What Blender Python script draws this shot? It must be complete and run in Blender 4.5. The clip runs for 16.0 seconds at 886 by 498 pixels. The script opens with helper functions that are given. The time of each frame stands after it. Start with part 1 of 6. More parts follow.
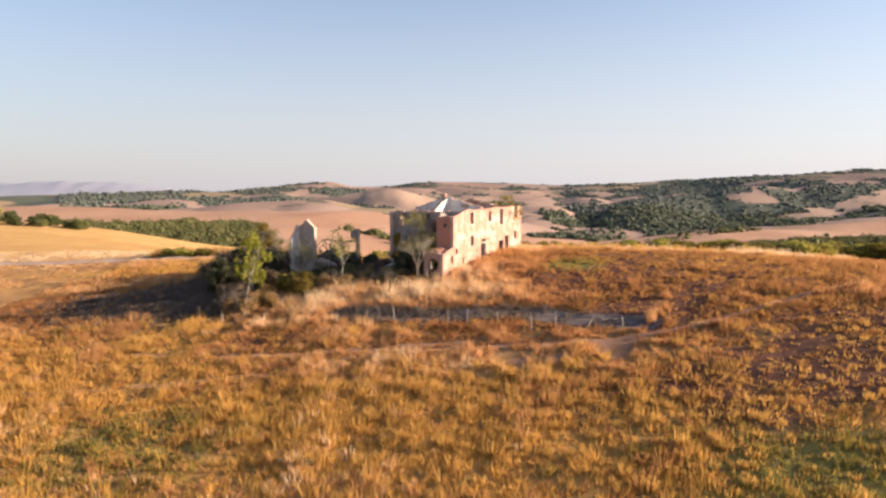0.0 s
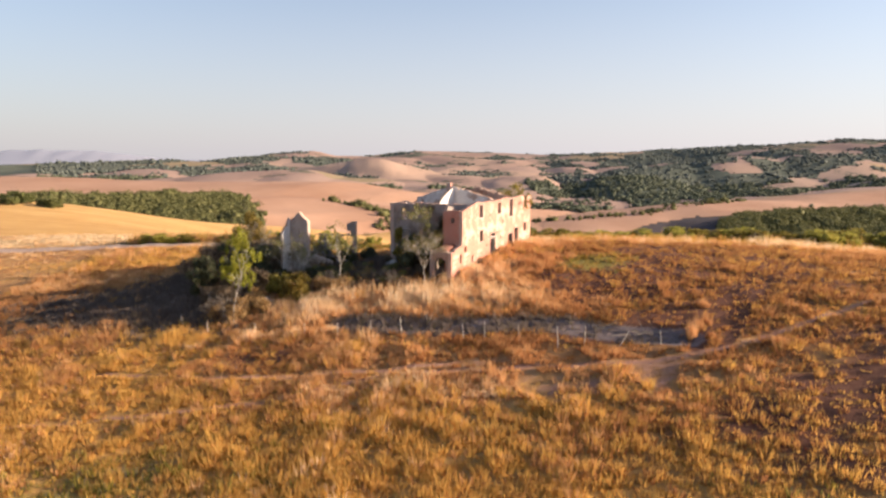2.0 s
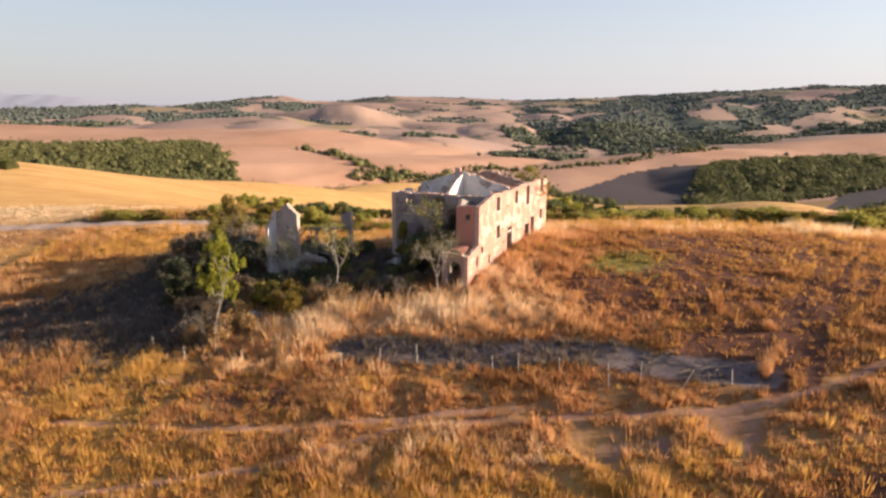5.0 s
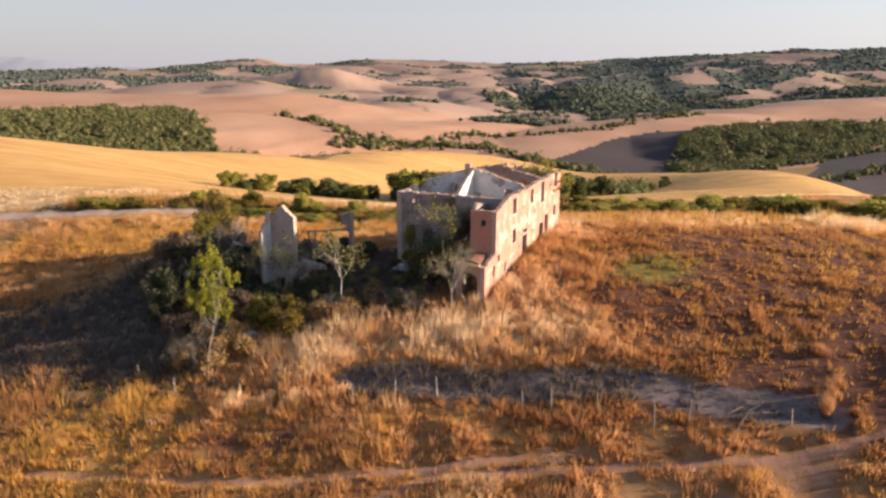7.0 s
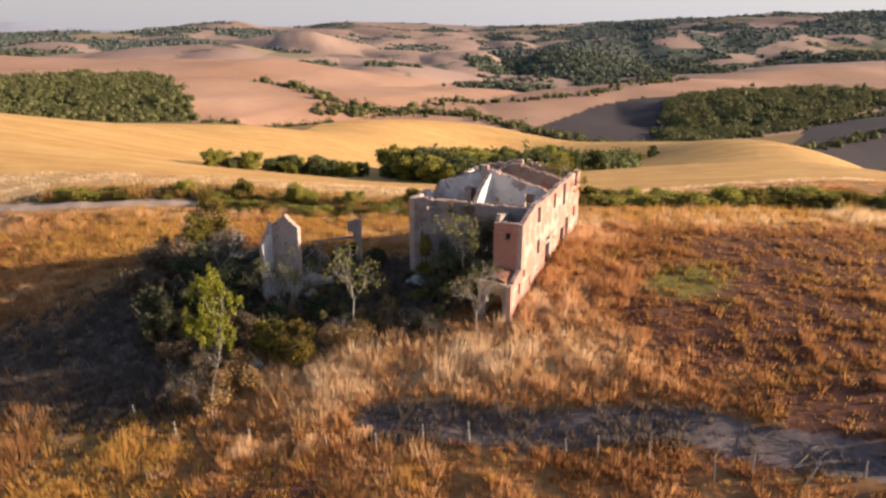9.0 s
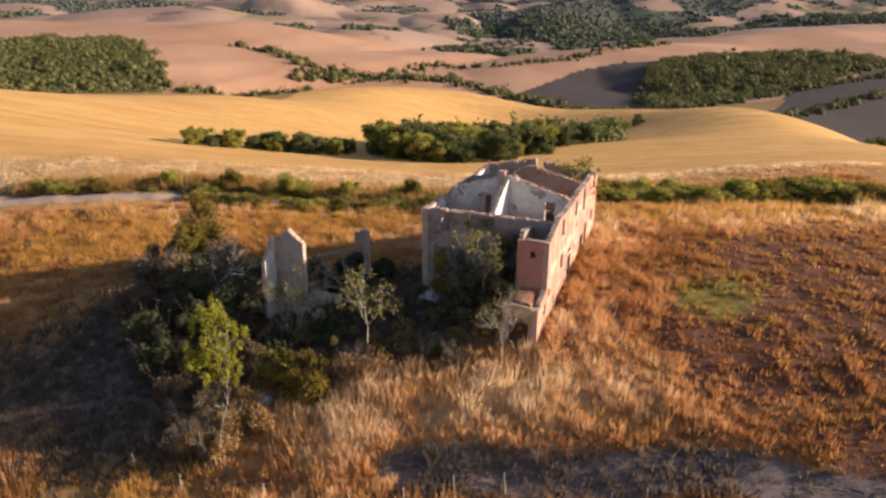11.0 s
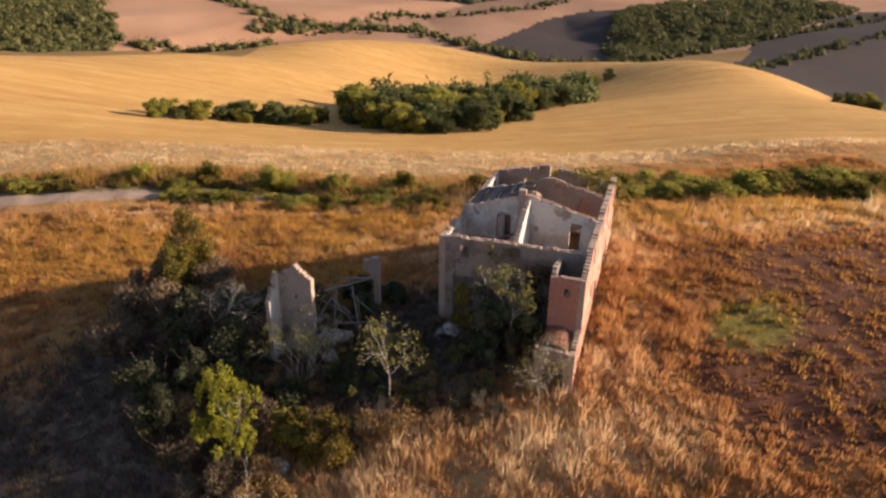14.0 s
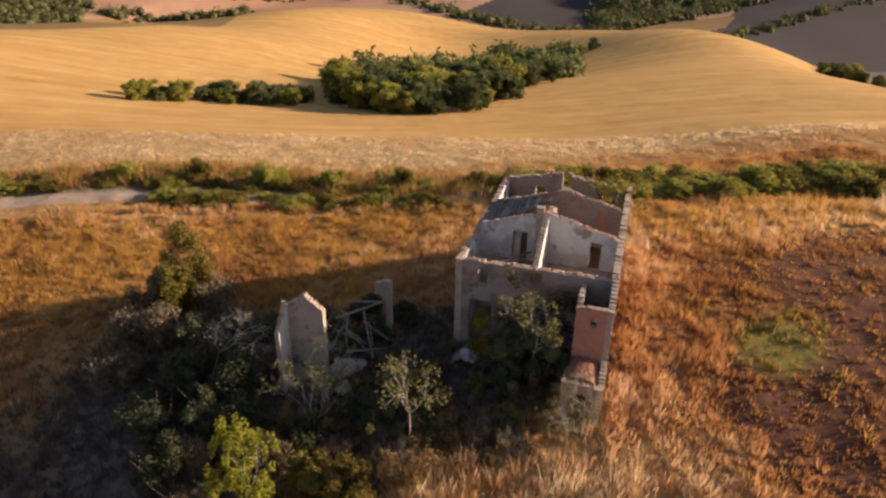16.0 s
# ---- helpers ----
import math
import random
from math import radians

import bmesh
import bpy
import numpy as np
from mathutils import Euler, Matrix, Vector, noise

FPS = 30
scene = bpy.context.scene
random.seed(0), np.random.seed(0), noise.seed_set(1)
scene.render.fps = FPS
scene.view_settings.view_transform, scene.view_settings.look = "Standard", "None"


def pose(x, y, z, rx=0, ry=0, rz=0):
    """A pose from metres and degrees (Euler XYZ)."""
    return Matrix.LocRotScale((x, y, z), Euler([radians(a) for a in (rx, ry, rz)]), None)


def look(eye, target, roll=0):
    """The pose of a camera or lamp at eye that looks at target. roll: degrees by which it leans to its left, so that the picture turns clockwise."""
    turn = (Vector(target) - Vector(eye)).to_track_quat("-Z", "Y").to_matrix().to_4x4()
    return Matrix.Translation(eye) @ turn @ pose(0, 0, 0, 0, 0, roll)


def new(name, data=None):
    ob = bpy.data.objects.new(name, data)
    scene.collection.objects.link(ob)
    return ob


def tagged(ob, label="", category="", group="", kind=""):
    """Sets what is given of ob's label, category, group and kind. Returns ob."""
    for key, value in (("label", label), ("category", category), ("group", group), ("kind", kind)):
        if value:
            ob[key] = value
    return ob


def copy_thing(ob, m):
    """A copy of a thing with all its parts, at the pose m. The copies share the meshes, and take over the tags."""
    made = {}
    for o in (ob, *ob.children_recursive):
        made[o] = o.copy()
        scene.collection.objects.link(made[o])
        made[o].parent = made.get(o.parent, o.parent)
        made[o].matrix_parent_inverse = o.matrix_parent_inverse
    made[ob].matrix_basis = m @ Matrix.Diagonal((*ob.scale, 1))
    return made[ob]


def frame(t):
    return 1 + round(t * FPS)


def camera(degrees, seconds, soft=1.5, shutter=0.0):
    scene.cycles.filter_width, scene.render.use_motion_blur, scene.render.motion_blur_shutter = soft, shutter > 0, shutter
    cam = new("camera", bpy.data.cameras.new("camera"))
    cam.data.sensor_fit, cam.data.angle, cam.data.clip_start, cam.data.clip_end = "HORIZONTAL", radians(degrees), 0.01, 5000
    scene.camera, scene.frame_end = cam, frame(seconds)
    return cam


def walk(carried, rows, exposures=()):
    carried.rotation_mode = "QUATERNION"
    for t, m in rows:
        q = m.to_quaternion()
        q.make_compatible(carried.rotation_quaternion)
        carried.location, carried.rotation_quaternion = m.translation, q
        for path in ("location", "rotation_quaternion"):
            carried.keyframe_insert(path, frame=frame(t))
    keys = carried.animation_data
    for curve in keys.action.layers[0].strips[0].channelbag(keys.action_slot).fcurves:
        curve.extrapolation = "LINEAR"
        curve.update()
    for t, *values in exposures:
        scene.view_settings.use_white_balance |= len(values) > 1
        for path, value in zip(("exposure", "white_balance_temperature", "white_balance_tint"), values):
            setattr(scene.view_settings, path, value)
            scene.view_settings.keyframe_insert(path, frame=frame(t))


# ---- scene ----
cam = camera(65.0, 16.0, soft=2.5)
METRES, EYE, TILT, LEAN, TURN = 60.0, 10.9, -4.9, 0.0, 0.0
ROWS = [
    (0.0, 0.0, 0.0, 0.0, 0.0, 0.0, 0.0),
    (0.5, -0.0119, 0.0343, 0.0143, -0.34, -0.34, 0.02),
    (1.0, -0.0235, 0.0684, 0.0281, -0.67, -1.04, 0.03),
    (1.5, -0.0346, 0.1024, 0.0418, -0.98, -1.79, 0.05),
    (2.0, -0.0455, 0.1358, 0.0551, -1.31, -2.54, 0.05),
    (2.5, -0.0559, 0.1689, 0.069, -1.63, -3.3, 0.06),
    (3.0, -0.0665, 0.2017, 0.0829, -1.96, -4.03, 0.07),
    (3.5, -0.0766, 0.2342, 0.0971, -2.31, -4.79, 0.09),
    (4.0, -0.0868, 0.2662, 0.1108, -2.68, -5.51, 0.09),
    (6.5, -0.1385, 0.414, 0.1795, -4.7, -9.17, 0.17),
    (7.0, -0.1498, 0.4419, 0.1929, -5.1, -9.88, 0.18),
    (7.5, -0.1608, 0.4695, 0.2063, -5.47, -10.59, 0.2),
    (8.0, -0.1719, 0.4967, 0.2198, -5.84, -11.31, 0.22),
    (8.5, -0.1832, 0.5233, 0.2334, -6.23, -12.02, 0.23),
    (9.0, -0.1943, 0.5489, 0.2472, -6.62, -12.75, 0.23),
    (11.5, -0.2453, 0.6649, 0.3136, -8.85, -16.35, 0.25),
    (12.0, -0.2551, 0.6859, 0.3268, -9.34, -17.02, 0.26),
    (12.5, -0.2647, 0.7059, 0.3403, -9.83, -17.7, 0.27),
    (13.0, -0.2735, 0.7256, 0.3538, -10.36, -18.4, 0.28),
    (13.5, -0.2817, 0.7453, 0.3668, -10.9, -19.08, 0.28),
    (14.0, -0.289, 0.7646, 0.3801, -11.44, -19.78, 0.35),
    (14.5, -0.2967, 0.7835, 0.3931, -11.98, -20.47, 0.36),
    (15.0, -0.3042, 0.8023, 0.4063, -12.46, -21.15, 0.36),
    (15.5, -0.3119, 0.8211, 0.419, -12.79, -21.82, 0.34),
    (16.0, -0.3185, 0.8398, 0.4323, -13.13, -22.52, 0.37),
]
walk(cam, [(t, pose(0, 0, EYE, TILT, LEAN, TURN) @ pose(METRES * x, METRES * y, METRES * z, 90 + pitch, roll, yaw)) for t, x, y, z, yaw, pitch, roll in ROWS],
     exposures=((0.0, 1.56, 6150, 13), (3.5, 1.5, 6150, 13), (7.0, 1.38, 6050, 13), (9.0, 1.28, 6050, 13), (12.5, 1.1, 6230, 13), (16.0, 0.98, 6400, 13)))

# ---------------------------------------------------------------- light
SUN_EL, SUN_AZ = 15.4, 93.0          # degrees up, degrees east of the line of flight
world = bpy.data.worlds.new("sky")
scene.world = world
world.use_nodes = True
wn = world.node_tree.nodes
sky = wn.new("ShaderNodeTexSky")
sky.sky_type, sky.sun_disc = "NISHITA", False
sky.sun_elevation, sky.sun_rotation = radians(SUN_EL), radians(SUN_AZ)
sky.altitude, sky.air_density, sky.dust_density, sky.ozone_density = 300.0, 1.0, 0.9, 1.5
wn["Background"].inputs["Strength"].default_value = 0.068
haze = wn.new("ShaderNodeMix")                  # thin high summer haze over the clear sky
haze.data_type = "RGBA"
up = wn.new("ShaderNodeSeparateXYZ")
world.node_tree.links.new(wn.new("ShaderNodeTexCoord").outputs["Generated"], up.inputs[0])
thin = wn.new("ShaderNodeMapRange")             # the haze thins out with height
thin.inputs[1].default_value, thin.inputs[2].default_value, thin.inputs[3].default_value, thin.inputs[4].default_value = 0.0, 0.30, 0.88, 0.14
world.node_tree.links.new(up.outputs[2], thin.inputs[0])
world.node_tree.links.new(thin.outputs[0], haze.inputs[0])
glow = wn.new("ShaderNodeMapRange")             # and it is brighter towards the sun
glow.inputs[1].default_value, glow.inputs[2].default_value, glow.inputs[3].default_value, glow.inputs[4].default_value = -0.8, 0.8, 0.70, 1.12
world.node_tree.links.new(up.outputs[0], glow.inputs[0])
lit = wn.new("ShaderNodeVectorMath")
lit.operation = "SCALE"
lit.inputs[0].default_value = (4.15, 3.85, 3.85)
world.node_tree.links.new(glow.outputs[0], lit.inputs["Scale"])
world.node_tree.links.new(lit.outputs[0], haze.inputs[7])
world.node_tree.links.new(sky.outputs[0], haze.inputs[6])
world.node_tree.links.new(haze.outputs[2], wn["Background"].inputs[0])
SUN_WAY = Vector((math.sin(radians(SUN_AZ)) * math.cos(radians(SUN_EL)), math.cos(radians(SUN_AZ)) * math.cos(radians(SUN_EL)), math.sin(radians(SUN_EL))))
sun = new("sun", bpy.data.lights.new("sun", "SUN"))
sun.data.energy, sun.data.angle, sun.data.color = 5.0, radians(0.6), (1.0, 0.78, 0.54)
sun.matrix_world = look(SUN_WAY * 200, (0, 0, 0))


# ---------------------------------------------------------------- materials
def nodes_of(name):
    m = bpy.data.materials.new(name)
    m.use_nodes = True
    return m, m.node_tree.nodes, m.node_tree.links, m.node_tree.nodes["Principled BSDF"]


def ramp_node(nd, stops):
    r = nd.new("ShaderNodeValToRGB")
    el = r.color_ramp.elements
    while len(el) < len(stops):
        el.new(0.5)
    for e, (at, col) in zip(el, stops):
        e.position, e.color = at, (*col, 1)
    return r


def noise_node(nd, lk, co, scale, detail=5.0, rough=0.6):
    n = nd.new("ShaderNodeTexNoise")
    n.inputs["Scale"].default_value, n.inputs["Detail"].default_value, n.inputs["Roughness"].default_value = scale, detail, rough
    if co is not None:
        lk.new(co, n.inputs["Vector"])
    return n


def mix_node(nd, lk, fac, a, b, mode="MIX"):
    m = nd.new("ShaderNodeMix")
    m.data_type, m.blend_type = "RGBA", mode
    for sock, v in ((m.inputs[0], fac), (m.inputs[6], a), (m.inputs[7], b)):
        if isinstance(v, (int, float)):
            sock.default_value = v
        elif isinstance(v, tuple):
            sock.default_value = (*v, 1)
        else:
            lk.new(v, sock)
    return m.outputs[2]


def math_node(nd, lk, op, a, b=0.0, c=None):
    m = nd.new("ShaderNodeMath")
    m.operation = op
    for i, v in enumerate((a, b) if c is None else (a, b, c)):
        if isinstance(v, (int, float)):
            m.inputs[i].default_value = v
        else:
            lk.new(v, m.inputs[i])
    return m.outputs[0]


def step_node(nd, lk, v, lo, hi):
    m = nd.new("ShaderNodeMapRange")
    m.interpolation_type = "SMOOTHSTEP"
    lk.new(v, m.inputs[0])
    m.inputs[1].default_value, m.inputs[2].default_value = lo, hi
    return m.outputs[0]


def surface(name, stops, coarse=0.6, fine=9.0, rough=0.9, bump=0.4, stain=None, stain_at=(0.55, 0.7), stain_scale=0.8, per_object=0.0):
    """A weathered surface: fine grain through a colour ramp, coarse blotches, stains with shapes of their own, and relief."""
    m, nd, lk, bsdf = nodes_of(name)
    co = nd.new("ShaderNodeTexCoord").outputs["Object"]
    a, b = noise_node(nd, lk, co, coarse, 6), noise_node(nd, lk, co, fine, 5, 0.7)
    v = math_node(nd, lk, "MULTIPLY_ADD", b.outputs[0], 0.55, math_node(nd, lk, "MULTIPLY", a.outputs[0], 0.45))
    if per_object:
        rnd = nd.new("ShaderNodeObjectInfo").outputs["Random"]
        v = math_node(nd, lk, "MULTIPLY_ADD", math_node(nd, lk, "SUBTRACT", rnd, 0.5), per_object, v)
    col = ramp_node(nd, stops)
    lk.new(v, col.inputs[0])
    out = col.outputs[0]
    if stain:
        s = noise_node(nd, lk, co, stain_scale, 7, 0.65)
        out = mix_node(nd, lk, step_node(nd, lk, s.outputs[0], *stain_at), out, stain)
    lk.new(out, bsdf.inputs["Base Color"])
    bsdf.inputs["Roughness"].default_value = rough
    bsdf.inputs["Specular IOR Level"].default_value = 0.2
    bp = nd.new("ShaderNodeBump")
    bp.inputs["Strength"].default_value, bp.inputs["Distance"].default_value = bump, 0.05
    lk.new(b.outputs[0], bp.inputs["Height"])
    lk.new(bp.outputs[0], bsdf.inputs["Normal"])
    return m


def patchwork(name, base, second, third, scale=0.55, rough=0.92):
    """Old plaster in layers: a tinted coat, paler patches, and bare brown places where it has come away."""
    m, nd, lk, bsdf = nodes_of(name)
    co = nd.new("ShaderNodeTexCoord").outputs["Object"]
    fine, mid, big = noise_node(nd, lk, co, 8.0, 5, 0.7), noise_node(nd, lk, co, scale * 2.4, 7, 0.68), noise_node(nd, lk, co, scale, 7, 0.62)
    grain = math_node(nd, lk, "MULTIPLY_ADD", fine.outputs[0], 0.6, math_node(nd, lk, "MULTIPLY", mid.outputs[0], 0.4))
    cols = []
    for lo, hi in (base, second, third):
        c = ramp_node(nd, ((0.3, lo), (0.7, hi)))
        lk.new(grain, c.inputs[0])
        cols.append(c.outputs[0])
    out = mix_node(nd, lk, step_node(nd, lk, big.outputs[0], 0.48, 0.58), cols[0], cols[1])
    out = mix_node(nd, lk, step_node(nd, lk, mid.outputs[0], 0.55, 0.63), out, cols[2])
    lk.new(out, bsdf.inputs["Base Color"])
    bsdf.inputs["Roughness"].default_value = rough
    bsdf.inputs["Specular IOR Level"].default_value = 0.2
    bp = nd.new("ShaderNodeBump")
    bp.inputs["Strength"].default_value, bp.inputs["Distance"].default_value = 0.6, 0.06
    lk.new(math_node(nd, lk, "SUBTRACT", fine.outputs[0], step_node(nd, lk, mid.outputs[0], 0.55, 0.6)), bp.inputs["Height"])
    lk.new(bp.outputs[0], bsdf.inputs["Normal"])
    return m


def brick_surface(name, c1, c2, mortar, worn, w=0.28, hgt=0.07):
    m, nd, lk, bsdf = nodes_of(name)
    tc = nd.new("ShaderNodeTexCoord").outputs["Object"]
    mp = nd.new("ShaderNodeMapping")
    lk.new(tc, mp.inputs[0])
    mp.inputs["Rotation"].default_value = (radians(90), 0, 0)
    br = nd.new("ShaderNodeTexBrick")
    lk.new(mp.outputs[0], br.inputs[0])
    br.inputs["Color1"].default_value, br.inputs["Color2"].default_value, br.inputs["Mortar"].default_value = (*c1, 1), (*c2, 1), (*mortar, 1)
    br.inputs["Scale"].default_value, br.inputs["Brick Width"].default_value, br.inputs["Row Height"].default_value, br.inputs["Mortar Size"].default_value = 1.0, w, hgt, 0.008
    n = noise_node(nd, lk, tc, 1.1, 7, 0.65)
    f = noise_node(nd, lk, tc, 14, 4)
    out = mix_node(nd, lk, step_node(nd, lk, n.outputs[0], 0.48, 0.7), br.outputs[0], worn)
    out = mix_node(nd, lk, 0.5, out, f.outputs[0], "SOFT_LIGHT")
    lk.new(out, bsdf.inputs["Base Color"])
    bsdf.inputs["Roughness"].default_value = 0.92
    bp = nd.new("ShaderNodeBump")
    bp.inputs["Strength"].default_value, bp.inputs["Distance"].default_value = 0.5, 0.03
    lk.new(math_node(nd, lk, "ADD", br.outputs[1], f.outputs[0]), bp.inputs["Height"])
    lk.new(bp.outputs[0], bsdf.inputs["Normal"])
    return m


def foliage(name, dark, mid, light, through_light=0.35, per_object=0.35):
    m, nd, lk, bsdf = nodes_of(name)
    geo = nd.new("ShaderNodeNewGeometry")
    rnd = nd.new("ShaderNodeObjectInfo").outputs["Random"]
    co = nd.new("ShaderNodeTexCoord").outputs["Object"]
    n = noise_node(nd, lk, co, 0.7, 3)
    v = math_node(nd, lk, "MULTIPLY_ADD", geo.outputs["Random Per Island"], 0.45, math_node(nd, lk, "MULTIPLY", n.outputs[0], 0.55))
    v = math_node(nd, lk, "MULTIPLY_ADD", math_node(nd, lk, "SUBTRACT", rnd, 0.5), per_object, v)
    col = ramp_node(nd, ((0.2, dark), (0.5, mid), (0.85, light)))
    lk.new(v, col.inputs[0])
    lk.new(col.outputs[0], bsdf.inputs["Base Color"])
    bsdf.inputs["Roughness"].default_value = 0.75
    bsdf.inputs["Specular IOR Level"].default_value = 0.2
    tr = nd.new("ShaderNodeBsdfTranslucent")
    lk.new(col.outputs[0], tr.inputs[0])
    mx = nd.new("ShaderNodeMixShader")
    mx.inputs[0].default_value = through_light
    lk.new(bsdf.outputs[0], mx.inputs[1])
    lk.new(tr.outputs[0], mx.inputs[2])
    lk.new(mx.outputs[0], nd["Material Output"].inputs[0])
    return m


PINK = patchwork("pink_plaster", ((0.36, 0.162, 0.118), (0.54, 0.28, 0.213)), ((0.47, 0.29, 0.227), (0.65, 0.455, 0.375)), ((0.25, 0.105, 0.075), (0.38, 0.185, 0.135)))
RENDER_RED = surface("red_plaster", ((0.25, (0.34, 0.16, 0.11)), (0.5, (0.47, 0.24, 0.17)), (0.75, (0.58, 0.36, 0.28))), 0.6, 8, 0.92, 0.5, (0.55, 0.40, 0.32), (0.58, 0.7), 0.6)
STONE = surface("grey_rubble_masonry", ((0.25, (0.15, 0.12, 0.105)), (0.5, (0.28, 0.235, 0.205)), (0.75, (0.42, 0.37, 0.335))), 0.9, 4.5, 0.95, 0.9, (0.28, 0.20, 0.15), (0.55, 0.68), 0.8)
WHITE = surface("old_white_limewash", ((0.25, (0.40, 0.36, 0.33)), (0.5, (0.64, 0.60, 0.57)), (0.75, (0.78, 0.76, 0.74))), 0.6, 6, 0.9, 0.35, (0.34, 0.25, 0.20), (0.55, 0.72), 0.7)
# house front: blotched plaster, darkened further for the shade it lies in
FRONT = patchwork("blotched_shaded_front_plaster", ((0.25, 0.20, 0.175), (0.43, 0.36, 0.32)), ((0.17, 0.13, 0.11), (0.29, 0.235, 0.205)), ((0.12, 0.088, 0.072), (0.22, 0.165, 0.135)), 0.4)
LIME = patchwork("stained_limewash", ((0.50, 0.46, 0.43), (0.78, 0.75, 0.73)), ((0.40, 0.335, 0.30), (0.60, 0.53, 0.49)), ((0.25, 0.18, 0.15), (0.40, 0.315, 0.27)), 0.42)
GABLE = surface("pale_worn_plaster", ((0.25, (0.25, 0.205, 0.175)), (0.5, (0.40, 0.335, 0.295)), (0.75, (0.53, 0.465, 0.42))), 0.8, 7, 0.95, 0.7, (0.22, 0.16, 0.13), (0.5, 0.66), 0.9)
BROKEN = surface("broken_masonry", ((0.25, (0.26, 0.17, 0.13)), (0.5, (0.45, 0.34, 0.28)), (0.75, (0.62, 0.53, 0.47))), 2.0, 9, 0.95, 0.9)
BRICK = brick_surface("old_red_brick", (0.42, 0.15, 0.10), (0.50, 0.21, 0.14), (0.46, 0.33, 0.27), (0.52, 0.28, 0.21))
BROWN_PLASTER = surface("brown_bare_plaster", ((0.25, (0.20, 0.13, 0.10)), (0.5, (0.34, 0.245, 0.20)), (0.75, (0.46, 0.36, 0.31))), 0.7, 7, 0.95, 0.5, (0.27, 0.15, 0.10), (0.52, 0.66), 0.6)
LOOSE = surface("loose_brick", ((0.2, (0.30, 0.13, 0.09)), (0.5, (0.48, 0.30, 0.23)), (0.8, (0.64, 0.54, 0.47))), 1.5, 12, 0.95, 0.5, per_object=0.5)
TILE = surface("clay_tile", ((0.2, (0.20, 0.11, 0.08)), (0.5, (0.38, 0.22, 0.16)), (0.8, (0.52, 0.38, 0.30))), 1.5, 10, 0.9, 0.4, per_object=0.4)
TIMBER = surface("grey_weathered_timber", ((0.2, (0.10, 0.08, 0.07)), (0.5, (0.22, 0.19, 0.17)), (0.8, (0.36, 0.33, 0.30))), 1.2, 14, 0.9, 0.5, per_object=0.3)
BOARD = surface("dark_roof_board", ((0.2, (0.05, 0.05, 0.055)), (0.5, (0.11, 0.11, 0.12)), (0.8, (0.22, 0.22, 0.24))), 1.2, 12, 0.85, 0.4, per_object=0.4)
POST = surface("silvered_post", ((0.2, (0.26, 0.22, 0.18)), (0.5, (0.42, 0.37, 0.31)), (0.8, (0.56, 0.50, 0.43))), 2, 14, 0.9, 0.4)
BARK = surface("pale_bark", ((0.2, (0.22, 0.19, 0.16)), (0.5, (0.40, 0.36, 0.31)), (0.8, (0.56, 0.52, 0.46))), 2, 14, 0.9, 0.5)
DARK_BARK = surface("dark_bark", ((0.2, (0.06, 0.05, 0.04)), (0.5, (0.13, 0.10, 0.08)), (0.8, (0.22, 0.18, 0.15))), 2, 14, 0.9, 0.5)
RUBBLE = surface("rubble_stone", ((0.2, (0.24, 0.21, 0.19)), (0.5, (0.42, 0.38, 0.35)), (0.8, (0.62, 0.59, 0.56))), 1.4, 9, 0.95, 0.7, per_object=0.4)
LEAF_DARK = foliage("dark_green_leaf", (0.042, 0.047, 0.024), (0.088, 0.092, 0.045), (0.15, 0.148, 0.072), 0.3)
LEAF_HEDGE = foliage("hedge_leaf", (0.16, 0.16, 0.03), (0.34, 0.315, 0.058), (0.52, 0.45, 0.11), 0.5)
LEAF_LIME = foliage("lime_green_leaf", (0.14, 0.15, 0.018), (0.29, 0.285, 0.034), (0.44, 0.40, 0.06), 0.5, 0.1)
LEAF_OLIVE = foliage("olive_yellow_leaf", (0.10, 0.085, 0.016), (0.21, 0.17, 0.03), (0.36, 0.28, 0.055), 0.4, 0.15)
LEAF_RUST = foliage("rust_brown_leaf", (0.17, 0.10, 0.04), (0.33, 0.205, 0.085), (0.50, 0.34, 0.15), 0.35, 0.15)
LEAF_WITHERED = foliage("withered_leaf", (0.10, 0.072, 0.048), (0.18, 0.132, 0.085), (0.29, 0.215, 0.135), 0.35, 0.25)
TWIG = foliage("grey_twig", (0.10, 0.08, 0.062), (0.20, 0.165, 0.13), (0.32, 0.275, 0.22), 0.1, 0.15)
# far leaves: distance haze is put into these pale grey-green colours
LEAF_RIDGE_HAZE = foliage("hazed_ridge_leaf", (0.078, 0.090, 0.078), (0.095, 0.107, 0.092), (0.115, 0.125, 0.105), 0.1, 0.1)
LEAF_VALLEY_HAZE = foliage("hazed_valley_leaf", (0.062, 0.074, 0.048), (0.092, 0.104, 0.066), (0.13, 0.138, 0.085), 0.2, 0.1)
LEAF_FAR = foliage("far_wood_leaf", (0.066, 0.070, 0.025), (0.118, 0.116, 0.042), (0.185, 0.172, 0.066), 0.25, 0.1)

LEAF_SAGE = foliage("sage_green_leaf", (0.10, 0.10, 0.034), (0.21, 0.195, 0.062), (0.34, 0.30, 0.10), 0.45, 0.15)
LEAF_AMBER = foliage("amber_olive_leaf", (0.09, 0.072, 0.017), (0.205, 0.15, 0.03), (0.38, 0.26, 0.052), 0.4, 0.15)
LEAF_GROVE = foliage("grove_leaf", (0.055, 0.066, 0.024), (0.125, 0.138, 0.046), (0.215, 0.215, 0.075), 0.35, 0.4)
